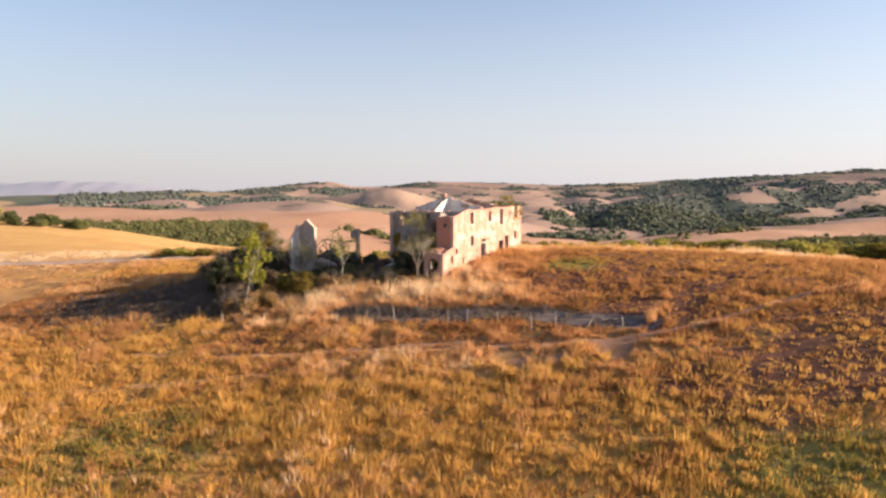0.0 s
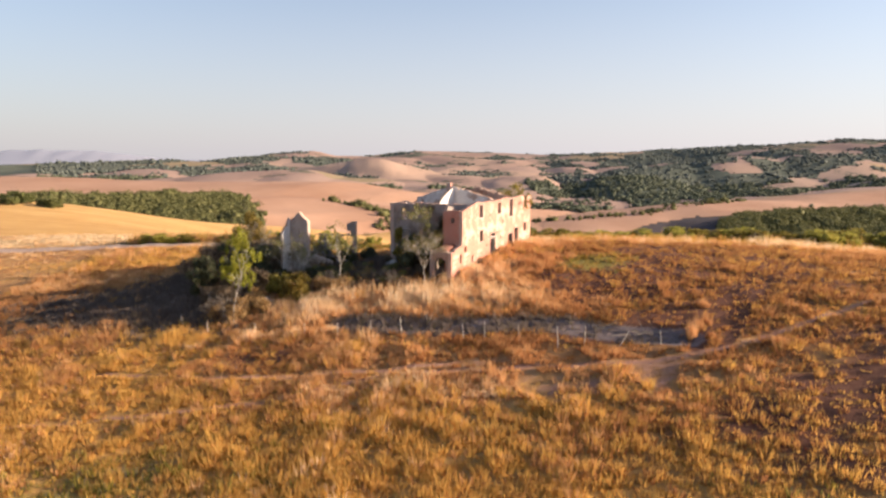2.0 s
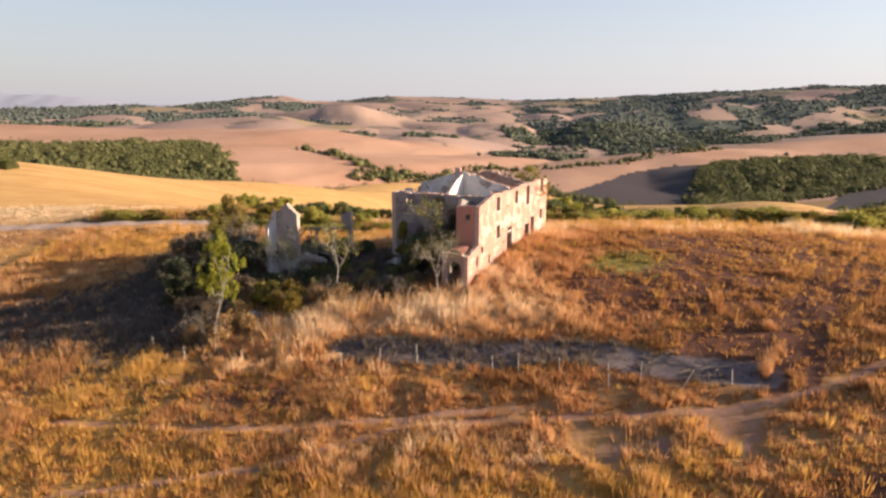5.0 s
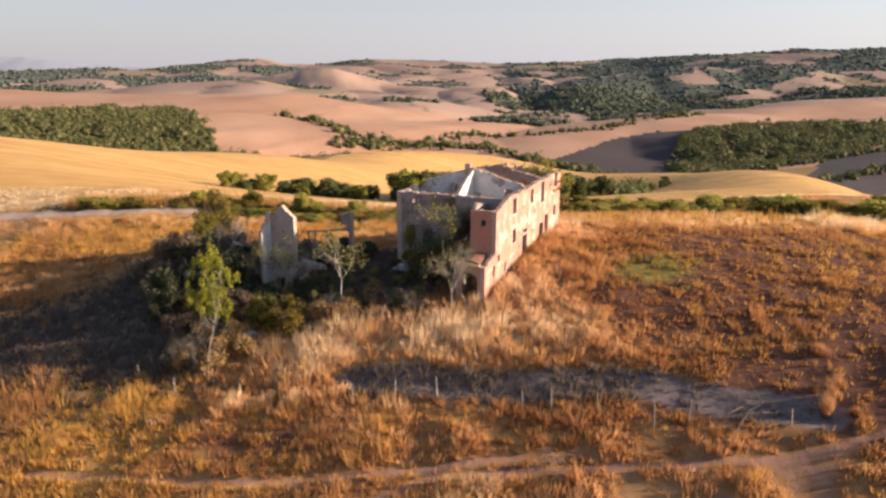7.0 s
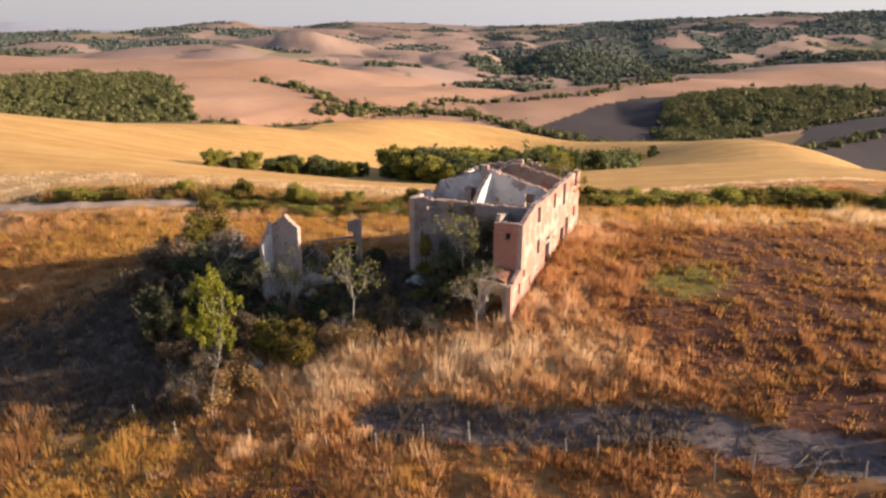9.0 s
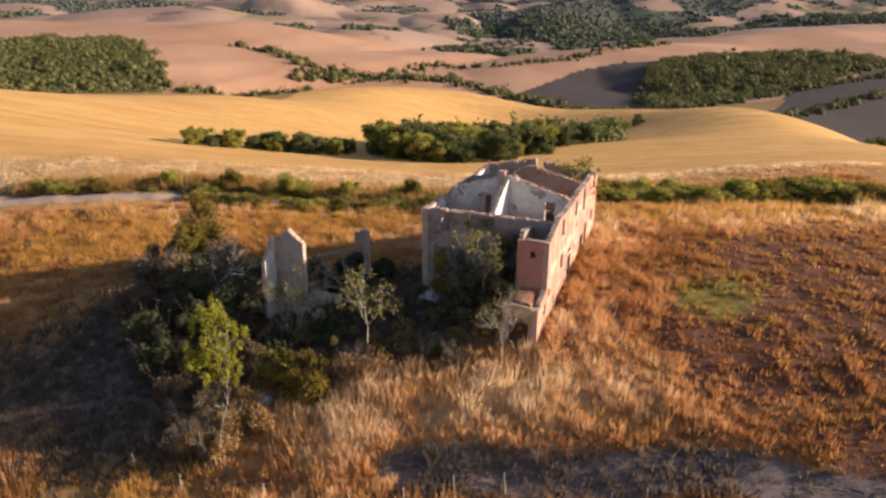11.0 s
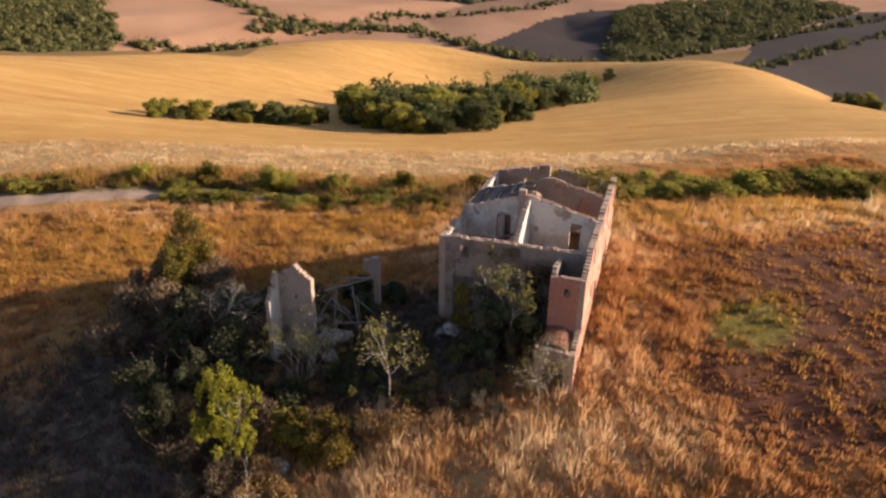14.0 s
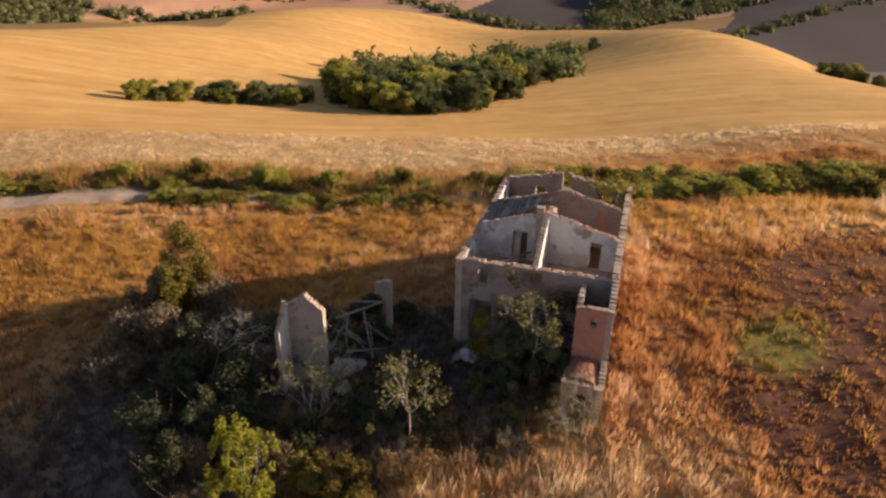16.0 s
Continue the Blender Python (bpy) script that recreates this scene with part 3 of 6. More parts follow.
def ground_material():
    m, nd, lk, bsdf = nodes_of("dry_land")
    co = nd.new("ShaderNodeTexCoord").outputs["Object"]

    def attr(name):
        a = nd.new("ShaderNodeAttribute")
        a.attribute_name = name
        s = nd.new("ShaderNodeSeparateColor")
        lk.new(a.outputs["Color"], s.inputs[0])
        return s.outputs[0], s.outputs[1], s.outputs[2], a.outputs["Alpha"]

    stubble, scrub, pink, brown = attr("cover")
    track, dark, pale, green = attr("wear")
    red, lane, gold_grass, shade_tone = attr("soil")
    n1, n2, n3 = noise_node(nd, lk, co, 0.12, 6, 0.6), noise_node(nd, lk, co, 1.1, 6, 0.65), noise_node(nd, lk, co, 7.0, 4, 0.7)
    far_n = noise_node(nd, lk, co, 0.006, 6, 0.6)
    grain = math_node(nd, lk, "MULTIPLY_ADD", n2.outputs[0], 0.6, math_node(nd, lk, "MULTIPLY", n3.outputs[0], 0.4))

    def co_y():
        p = nd.new("ShaderNodeSeparateXYZ")
        lk.new(co, p.inputs[0])
        return p.outputs[1]

    def shades(v, *stops):
        r = ramp_node(nd, stops)
        lk.new(v, r.inputs[0])
        return r.outputs[0]

    def over(base, mask, col, lo, hi, n=n2, amount=0.8):
        v = math_node(nd, lk, "MULTIPLY_ADD", math_node(nd, lk, "SUBTRACT", n.outputs[0], 0.5), amount, mask)
        return mix_node(nd, lk, step_node(nd, lk, v, lo, hi), base, col)

    meadow = shades(grain, (0.25, (0.20, 0.105, 0.042)), (0.45, (0.34, 0.185, 0.072)), (0.6, (0.45, 0.26, 0.105)), (0.78, (0.56, 0.35, 0.155)))
    meadow = mix_node(nd, lk, step_node(nd, lk, n1.outputs[0], 0.42, 0.62), meadow, shades(grain, (0.3, (0.20, 0.09, 0.036)), (0.55, (0.35, 0.175, 0.07)), (0.75, (0.46, 0.26, 0.11))))
    out = over(meadow, gold_grass, shades(grain, (0.3, (0.30, 0.152, 0.045)), (0.6, (0.46, 0.262, 0.085)), (0.8, (0.57, 0.36, 0.14))), 0.3, 0.8)
    out = over(out, red, shades(grain, (0.3, (0.075, 0.034, 0.022)), (0.55, (0.145, 0.066, 0.041)), (0.75, (0.23, 0.115, 0.07))), 0.4, 0.8)
    out = over(out, pale, shades(grain, (0.3, (0.36, 0.25, 0.12)), (0.6, (0.52, 0.38, 0.20)), (0.8, (0.62, 0.48, 0.28))), 0.35, 0.75)
    out = over(out, green, shades(grain, (0.3, (0.14, 0.115, 0.032)), (0.6, (0.25, 0.20, 0.055)), (0.8, (0.36, 0.29, 0.09))), 0.45, 0.85)
    out = over(out, dark, shades(grain, (0.3, (0.12, 0.092, 0.088)), (0.6, (0.21, 0.165, 0.157)), (0.8, (0.29, 0.235, 0.222))), 0.45, 0.8)
    # brown ramp that paints the shade under the thicket and in the yard
    out = over(out, shade_tone, shades(grain, (0.3, (0.12, 0.086, 0.066)), (0.6, (0.205, 0.15, 0.117)), (0.8, (0.29, 0.217, 0.17))), 0.4, 0.8)
    out = over(out, track, shades(grain, (0.3, (0.23, 0.118, 0.08)), (0.6, (0.34, 0.192, 0.138)), (0.8, (0.44, 0.28, 0.212))), 0.5, 0.95)
    out = over(out, lane, shades(grain, (0.3, (0.33, 0.23, 0.175)), (0.6, (0.42, 0.315, 0.255)), (0.8, (0.49, 0.39, 0.33))), 0.4, 0.8)
    # stubble in drilled rows, with paler swathes
    mp = nd.new("ShaderNodeMapping")
    lk.new(co, mp.inputs[0])
    mp.inputs["Rotation"].default_value, mp.inputs["Scale"].default_value = (0, 0, radians(14)), (0.012, 0.16, 0.1)
    rows = noise_node(nd, lk, mp.outputs[0], 1.0, 5, 0.65)
    swath = math_node(nd, lk, "MULTIPLY_ADD", rows.outputs[0], 0.6, math_node(nd, lk, "MULTIPLY", n1.outputs[0], 0.4))
    gold = shades(swath, (0.3, (0.40, 0.215, 0.07)), (0.5, (0.52, 0.305, 0.11)), (0.7, (0.62, 0.40, 0.16)))
    out = over(out, stubble, gold, -0.1, 0.25, n1, 0.9)
    # far clay fields: shade of slopes turned from the sun is in this dark ramp
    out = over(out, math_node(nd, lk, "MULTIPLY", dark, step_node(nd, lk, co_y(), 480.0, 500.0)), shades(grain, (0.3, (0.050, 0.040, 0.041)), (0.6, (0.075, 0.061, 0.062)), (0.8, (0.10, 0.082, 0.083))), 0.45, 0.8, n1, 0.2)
    ley = shades(grain, (0.3, (0.20, 0.122, 0.048)), (0.6, (0.31, 0.195, 0.082)))
    out = over(out, brown, ley, -0.05, 0.15, n1, 0.3)
    # far farmland: big plots of ploughed clay, stubble and pasture, colours greyed for haze
    warp = mix_node(nd, lk, 0.09, co, mix_node(nd, lk, 1.0, far_n.outputs[1], (900.0, 900.0, 0.0), "MULTIPLY"))
    vor = nd.new("ShaderNodeTexVoronoi")
    lk.new(warp, vor.inputs["Vector"])
    vor.inputs["Scale"].default_value = 0.0026
    sep = nd.new("ShaderNodeSeparateColor")
    lk.new(vor.outputs["Color"], sep.inputs[0])
    plots = nd.new("ShaderNodeValToRGB")
    plots.color_ramp.interpolation = "CONSTANT"
    while len(plots.color_ramp.elements) < 6:
        plots.color_ramp.elements.new(0.5)
    for e, (at, col) in zip(plots.color_ramp.elements, ((0.0, (0.27, 0.195, 0.165)), (0.3, (0.31, 0.225, 0.19)), (0.5, (0.22, 0.175, 0.16)), (0.66, (0.35, 0.255, 0.20)),
                                                        (0.8, (0.20, 0.18, 0.10)), (0.92, (0.26, 0.21, 0.12)))):
        e.position, e.color = at, (*col, 1)
    lk.new(sep.outputs[0], plots.inputs[0])
    xyz = nd.new("ShaderNodeSeparateXYZ")
    lk.new(co, xyz.inputs[0])
    yy = xyz.outputs[1]
    turned = shades(far_n.outputs[0], (0.35, (0.35, 0.197, 0.125)), (0.65, (0.44, 0.268, 0.18)))
    clay = mix_node(nd, lk, math_node(nd, lk, "MULTIPLY", step_node(nd, lk, yy, 1380.0, 1500.0), 0.7), turned, plots.outputs[0])
    far_m = noise_node(nd, lk, co, 0.0046, 9, 0.74)
    clay = mix_node(nd, lk, math_node(nd, lk, "MULTIPLY", step_node(nd, lk, far_m.outputs[0], 0.56, 0.61), step_node(nd, lk, yy, 1300.0, 1520.0)), clay, shades(far_n.outputs[0], (0.35, (0.075, 0.080, 0.056)), (0.65, (0.14, 0.135, 0.09))))
    out = over(out, pink, clay, -0.05, 0.15, n1, 0.3)
    # beyond the valley the wood floor is greyed too, standing in for haze
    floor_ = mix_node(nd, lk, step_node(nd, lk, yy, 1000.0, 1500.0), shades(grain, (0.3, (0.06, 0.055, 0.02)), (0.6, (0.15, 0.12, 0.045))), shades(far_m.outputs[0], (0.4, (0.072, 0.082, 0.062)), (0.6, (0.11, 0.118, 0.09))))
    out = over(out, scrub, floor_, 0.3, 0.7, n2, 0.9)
    lk.new(out, bsdf.inputs["Base Color"])
    bsdf.inputs["Roughness"].default_value = 0.95
    bsdf.inputs["Specular IOR Level"].default_value = 0.1
    bp = nd.new("ShaderNodeBump")
    bp.inputs["Strength"].default_value, bp.inputs["Distance"].default_value = 0.8, 0.35
    lk.new(grain, bp.inputs["Height"])
    lk.new(bp.outputs[0], bsdf.inputs["Normal"])
    return m


def sheet_of(name, xs, ys, material):
    gx, gy = np.meshgrid(xs, ys)
    gz = land(gx, gy)
    nx, ny = len(xs), len(ys)
    me = bpy.data.meshes.new(name)
    me.vertices.add(nx * ny)
    me.vertices.foreach_set("co", np.stack((gx, gy, gz), -1).ravel())
    i = (np.arange(ny - 1)[:, None] * nx + np.arange(nx - 1)[None, :]).ravel()
    quads = np.stack((i, i + 1, i + nx + 1, i + nx), -1).ravel()
    me.loops.add(len(quads))
    me.loops.foreach_set("vertex_index", quads)
    me.polygons.add(len(i))
    me.polygons.foreach_set("loop_start", np.arange(0, len(quads), 4))
    me.polygons.foreach_set("use_smooth", np.ones(len(i), bool))
    me.update()
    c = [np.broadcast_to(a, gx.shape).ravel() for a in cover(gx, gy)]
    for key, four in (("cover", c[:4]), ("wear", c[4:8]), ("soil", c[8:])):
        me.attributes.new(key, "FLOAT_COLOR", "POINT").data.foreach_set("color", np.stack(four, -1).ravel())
    me.materials.append(material)
    return new(name, me)


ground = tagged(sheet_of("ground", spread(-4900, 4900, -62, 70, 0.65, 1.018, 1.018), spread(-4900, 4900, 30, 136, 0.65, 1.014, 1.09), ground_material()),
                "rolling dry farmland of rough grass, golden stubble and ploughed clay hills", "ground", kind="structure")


def mountain():
    """The faint far mountain beyond the last ridge, its haze painted as base colour."""
    xs, ys = np.linspace(-4300, -1300, 91), np.linspace(4400, 5300, 19)
    gx, gy = np.meshgrid(xs, ys)
    top = 54 * bell(gx, 0, -2640, 0, 260, 1) + 44 * bell(gx, 0, -2180, 0, 230, 1) + 40 * bell(gx, 0, -3200, 0, 330, 1) + 30 * bell(gx, 0, -3800, 0, 300, 1) + 4 * waves(gx, gy, 180, 77)
    gz = -45 + (top + 42) * np.exp(-((gy - 4850) / 230) ** 2)
    n = len(xs)
    faces = [(j * n + i, j * n + i + 1, (j + 1) * n + i + 1, (j + 1) * n + i) for j in range(len(ys) - 1) for i in range(n - 1)]
    me = bpy.data.meshes.new("backdrop")
    me.from_pydata(np.stack((gx, gy, gz), -1).reshape(-1, 3).tolist(), [], faces)
    me.polygons.foreach_set("use_smooth", [True] * len(faces))
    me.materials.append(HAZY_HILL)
    return tagged(new("backdrop", me), "faint mountain far behind the last ridge, haze in its blue colour", "mountain", kind="structure")


mountain()


# ---------------------------------------------------------------- building blocks
def link_mesh(name, verts, faces, materials, parent=None, label="", slots=None, m=None, smooth=False):
    me = bpy.data.meshes.new(name)
    me.from_pydata(verts, [], faces)
    for mat in materials if isinstance(materials, (list, tuple)) else (materials,):
        me.materials.append(mat)
    if slots is not None:
        me.polygons.foreach_set("material_index", slots)
    if smooth:
        me.polygons.foreach_set("use_smooth", [True] * len(me.polygons))
    me.update()
    ob = new(name, me)
    if parent is not None:
        ob.parent = parent
    if m is not None:
        ob.matrix_basis = m
    return tagged(ob, label)


def thing(name, m, label, category, group="", kind=""):
    e = new(name)
    e.empty_display_size = 0.3
    e.matrix_basis = m
    return tagged(e, label, category, group, kind)


def part(name, bm, material, parent, label="", m=None):
    me = bpy.data.meshes.new(name)
    bm.to_mesh(me)
    bm.free()
    me.materials.append(material)
    ob = new(name, me)
    ob.parent = parent
    if m is not None:
        ob.matrix_basis = m
    return tagged(ob, label)


def masonry(name, length, thick, top, holes, outer, inner, parent, m, base=-1.5, step=0.2, course=0.09, seed=1, label="", ragged=0.18):
    """A wall of its own thickness along local x, with openings through it and a broken crest. holes: x0, x1, z0, z1, arched."""
    r = random.Random(seed)
    hi = max(top(length * k / 200) for k in range(201)) + 0.3
    xs = {round(length * k / max(1, round(length / step)), 4) for k in range(max(1, round(length / step)) + 1)}
    zs = {round(base + (hi - base) * k / round((hi - base) / course), 4) for k in range(round((hi - base) / course) + 1)}
    for a, b, c, d, arched in holes:
        xs |= {round(a, 4), round(b, 4)}
        zs |= {round(c, 4), round(d, 4)}
        if arched:
            xs |= {round(a + (b - a) * k / 10, 4) for k in range(11)}
    xs, zs = sorted(v for v in xs if -1e-6 <= v <= length + 1e-6), sorted(zs)
    jag, run = [], 0.0
    for _ in xs:                        # a crest that wanders, with stones missing here and there
        run = 0.75 * run + r.uniform(-0.4, 0.4) * ragged
        jag.append(run + (r.uniform(-3.0, -1.0) * ragged if r.random() < 0.09 else 0.0))

    def open_at(x, z):
        for a, b, c, d, arched in holes:
            if a < x < b and c < z < d:
                if arched:
                    rad = (b - a) / 2
                    if z > d - rad and math.hypot(x - (a + b) / 2, z - (d - rad)) > rad:
                        continue
                return True
        return False

    nx, nz = len(xs) - 1, len(zs) - 1
    keep = [[False] * nz for _ in range(nx)]
    for i in range(nx):
        xc = (xs[i] + xs[i + 1]) / 2
        t = top(xc) + jag[i]
        for k in range(nz):
            zc = (zs[k] + zs[k + 1]) / 2
            keep[i][k] = zc < t and not open_at(xc, zc)
    verts, index, faces, slots = [], {}, [], []

    def v(i, k, side):
        key = (i, k, side)
        if key not in index:
            index[key] = len(verts)
            verts.append((xs[i] + r.uniform(-0.012, 0.012), side * thick + r.uniform(-0.012, 0.012), zs[k] + r.uniform(-0.015, 0.015)))
        return index[key]

    def solid(i, k):
        return 0 <= i < nx and 0 <= k < nz and keep[i][k]

    for i in range(nx):
        for k in range(nz):
            if not keep[i][k]:
                continue
            a, b, c, d = (i, k), (i + 1, k), (i + 1, k + 1), (i, k + 1)
            faces.append([v(*a, 0), v(*b, 0), v(*c, 0), v(*d, 0)]), slots.append(0)
            faces.append([v(*b, 1), v(*a, 1), v(*d, 1), v(*c, 1)]), slots.append(1)
            for p, q, ok in ((a, b, solid(i, k - 1)), (b, c, solid(i + 1, k)), (c, d, solid(i, k + 1)), (d, a, solid(i - 1, k))):
                if not ok:
                    faces.append([v(*q, 0), v(*p, 0), v(*p, 1), v(*q, 1)]), slots.append(2)
    return link_mesh(name, verts, faces, (outer, inner, BROKEN), parent, label, slots, m)


def box_mesh(name, lx, ly, lz, bevel=0.02, jitter=0.0, seed=0):
    bm = bmesh.new()
    bmesh.ops.create_cube(bm, size=1)
    r = random.Random(seed)
    for q in bm.verts:
        q.co = Vector((q.co.x * lx, q.co.y * ly, q.co.z * lz)) + Vector([r.uniform(-jitter, jitter) for _ in range(3)])
    if bevel:
        bmesh.ops.bevel(bm, geom=list(bm.edges), offset=bevel, segments=1, affect="EDGES")
    me = bpy.data.meshes.new(name)
    bm.to_mesh(me)
    bm.free()
    return me


def beam(name, a, b, w, material, parent, label="", seed=0):
    a, b = Vector(a), Vector(b)
    me = box_mesh(name, w, w * 1.2, (b - a).length, w * 0.12, w * 0.1, seed)
    me.materials.append(material)
    ob = new(name, me)
    ob.parent = parent
    ob.matrix_basis = Matrix.Translation((a + b) / 2) @ (b - a).to_track_quat("Z", "Y").to_matrix().to_4x4()
    return tagged(ob, label)


def boulder(name, size, material, parent=None, m=None, seed=0, flat=0.7, detail=2, label=""):
    bm = bmesh.new()
    bmesh.ops.create_icosphere(bm, subdivisions=detail, radius=1)
    r = random.Random(seed)
    off = Vector([r.uniform(-50, 50) for _ in range(3)])
    for q in bm.verts:
        d = q.co.normalized()
        q.co = d * (1 + 0.45 * noise.noise(d * 1.3 + off) + 0.2 * noise.noise(d * 3.1 + off)) * size
        q.co.z *= flat
    me = bpy.data.meshes.new(name)
    bm.to_mesh(me)
    bm.free()
    me.materials.append(material)
    ob = new(name, me)
    if parent:
        ob.parent = parent
    if m is not None:
        ob.matrix_basis = m
    return tagged(ob, label)


def on_ground(x, y, dz=0.0):
    return float(land(x, y)) + dz


# ---------------------------------------------------------------- the ruined farmhouse (local x along the sunny wall, y across the house)
HOUSE = pose(0, 85.76, 0, 0, 0, 60.4)
house = thing("ruined_farmhouse", HOUSE, "roofless two-storey farmhouse ruin, pink plaster flaking, standing in dry grass", "house")
ALONG = lambda x, y: pose(x, y, 0)
ACROSS = lambda x, y: pose(x, y, 0, 0, 0, 90)          # local x runs along +y, thickness towards -x


def sag(seed, amp=0.15):
    r = random.Random(seed)
    p = [r.uniform(0, 6) for _ in range(3)]
    return lambda s: amp * (math.sin(s * 0.9 + p[0]) + 0.6 * math.sin(s * 2.3 + p[1]) + 0.4 * math.sin(s * 5.1 + p[2])) / 2


s1, s2, s3, s4, s5 = sag(1), sag(2, 0.2), sag(3, 0.12), sag(4, 0.2), sag(5, 0.2)
RIGHT_HOLES = ((7.3, 8.35, 6.3, 7.85, 0), (12.85, 13.8, 6.45, 7.9, 0), (16.55, 17.75, 5.85, 8.15, 0), (21.7, 22.75, 6.75, 9, 0),
               (7.4, 8.4, 3.4, 4.75, 0), (10.5, 12.1, 0.4, 3.5, 0), (10.75, 12.0, 3.68, 4.15, 0), (16.25, 17.85, 0.4, 3.6, 0), (18.35, 19.7, 0.4, 4.15, 0), (21.65, 22.6, 3.45, 4.65, 0),
               (14.3, 14.6, 5.1, 5.5, 0), (13.5, 13.75, 3.3, 3.6, 0), (9.3, 9.55, 2.6, 2.85, 0))
masonry("right_wall", 18.1, 0.5, lambda s: 8.2 + 0.6 * s1(s) + (0.15 if s > 8 else 0), [(a - 6.1, b - 6.1, c, d, e) for a, b, c, d, e in RIGHT_HOLES],
        PINK, WHITE, house, ALONG(6.1, 0), seed=11, label="sunlit pink plaster wall with two rows of empty windows", ragged=0.04, course=0.1)
masonry("left_wall", 18.1, 0.5, lambda s: 7.75 + s2(s) - (0.5 if 12 < s < 14 else 0), ((1.9, 2.9, 5.7, 7.3, 0), (8.2, 9.2, 5.7, 7.2, 0), (14.6, 15.6, 5.8, 7.2, 0)),
        STONE, LIME, house, pose(24.2, 12, 0, 0, 0, 180), seed=12, ragged=0.3)
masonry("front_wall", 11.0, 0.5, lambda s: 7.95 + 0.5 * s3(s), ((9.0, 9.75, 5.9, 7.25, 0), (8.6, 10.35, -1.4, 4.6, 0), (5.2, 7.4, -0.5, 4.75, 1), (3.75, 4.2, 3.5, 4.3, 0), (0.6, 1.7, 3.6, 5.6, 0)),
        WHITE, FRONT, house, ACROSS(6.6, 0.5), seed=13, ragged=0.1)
masonry("cross_wall", 11.0, 0.4, lambda s: (8.3 + 1.65 * s / 5.5 if s < 5.5 else 9.9 - 1.6 * (s - 5.5) / 5.5) + 0.5 * s4(s), ((1.2, 2.1, 5.4, 7.9, 0), (7.1, 8.3, 5.4, 7.95, 0), (4.0, 5.0, 0, 3.0, 0)),
        WHITE, LIME, house, ACROSS(12.4, 0.5), seed=14, ragged=0.1, label="tall white limewashed cross wall open to the sky")
masonry("cross_wall", 11.0, 0.4, lambda s: (8.3 + 1.25 * s / 5.2 if s < 5.2 else 9.5 - 1.75 * (s - 5.2) / 5.8) + 0.5 * s5(s), ((1.2, 2.1, 5.4, 8.1, 0), (7.3, 8.2, 5.4, 7.4, 0)),
        WHITE, BROWN_PLASTER, house, ACROSS(18.4, 0.5), seed=15, ragged=0.1, label="brown-pink inner cross wall")
masonry("back_wall", 11.0, 0.5, lambda s: (8.0 + 0.85 * s / 5.5 if s < 5.5 else 8.9 - 0.9 * (s - 5.5) / 5.5) + 0.5 * s2(s + 3), ((1.15, 2.1, 6.2, 7.75, 0), (5.1, 5.9, 7.4, 9.6, 0), (7.5, 8.4, 6.0, 7.4, 0)),
        PINK, BROWN_PLASTER, house, ACROSS(24.2, 0.5), seed=16, ragged=0.12)
masonry("spine_wall", 4.5, 0.45, lambda s: 7.2 + 2.6 * (s / 4.5) ** 0.7, (), WHITE, WHITE, house, ALONG(7.5, 5.95), seed=17, ragged=0.06, label="white sloping stump of the spine wall")
masonry("spine_wall", 5.6, 0.45, lambda s: 9.5 - 0.5 * abs(s - 2) + 0.8 * s1(s * 2), ((1.6, 2.8, 5.4, 7.5, 0),), BROWN_PLASTER, WHITE, house, ALONG(12.4, 5.95), seed=18, ragged=0.15)
masonry("spine_wall", 5.3, 0.45, lambda s: 8.9 - 0.35 * s + 0.8 * s4(s * 2), ((2.0, 3.0, 5.0, 7.2, 0),), BROWN_PLASTER, WHITE, house, ALONG(18.4, 5.95), seed=19, ragged=0.2)
masonry("wall_stub", 0.85, 0.4, lambda s: 7.7 + 0.5 * s, (), WHITE, WHITE, house, ALONG(11.1, 8.1), base=4.4, step=0.1, seed=29, ragged=0.12, label="white standing stub of a fallen partition")
masonry("chimney_breast", 0.5, 0.6, lambda s: 10.25, (), BRICK, BRICK, house, ALONG(11.95, 6.42), base=4.5, seed=20, ragged=0.1, label="brick stub of a chimney breast")
masonry("brick_infill", 0.9, 0.12, lambda s: 8.05, (), BRICK, BRICK, house, ACROSS(18.3, 1.7), base=6.0, seed=22, ragged=0.02, label="orange brick blocking of a doorway")
# annex of red brick and the low lean-to at the corner
masonry("annex_side_wall", 3.4, 0.42, lambda s: 7.4 + 0.8 * s / 3.4, ((0.55, 1.15, 2.6, 3.3, 0), (2.5, 3.0, 1.15, 2.05, 0)), PINK, STONE, house, ALONG(2.7, 0.0), seed=23, ragged=0.05)
masonry("annex_front_wall", 2.1, 0.4, lambda s: 7.42 + 0.1 * math.sin(s * 3), ((0.62, 1.08, 6.0, 6.6, 0),), STONE, BRICK, house, ACROSS(3.1, 0.42), seed=24, ragged=0.05, label="red brick annex wall with one small square hole")
masonry("annex_inner_wall", 3.0, 0.35, lambda s: 7.4 + 0.6 * s / 3.0, ((1.0, 1.9, 3.6, 5.4, 0),), BRICK, STONE, house, pose(6.1, 2.52, 0, 0, 0, 180), seed=25, ragged=0.15)
masonry("leanto_side_wall", 2.7, 0.4, lambda s: 2.85 + 0.75 * s / 2.7, ((2.05, 2.6, 1.45, 2.5, 0),), PINK, STONE, house, ALONG(0, 0), seed=26, ragged=0.08)
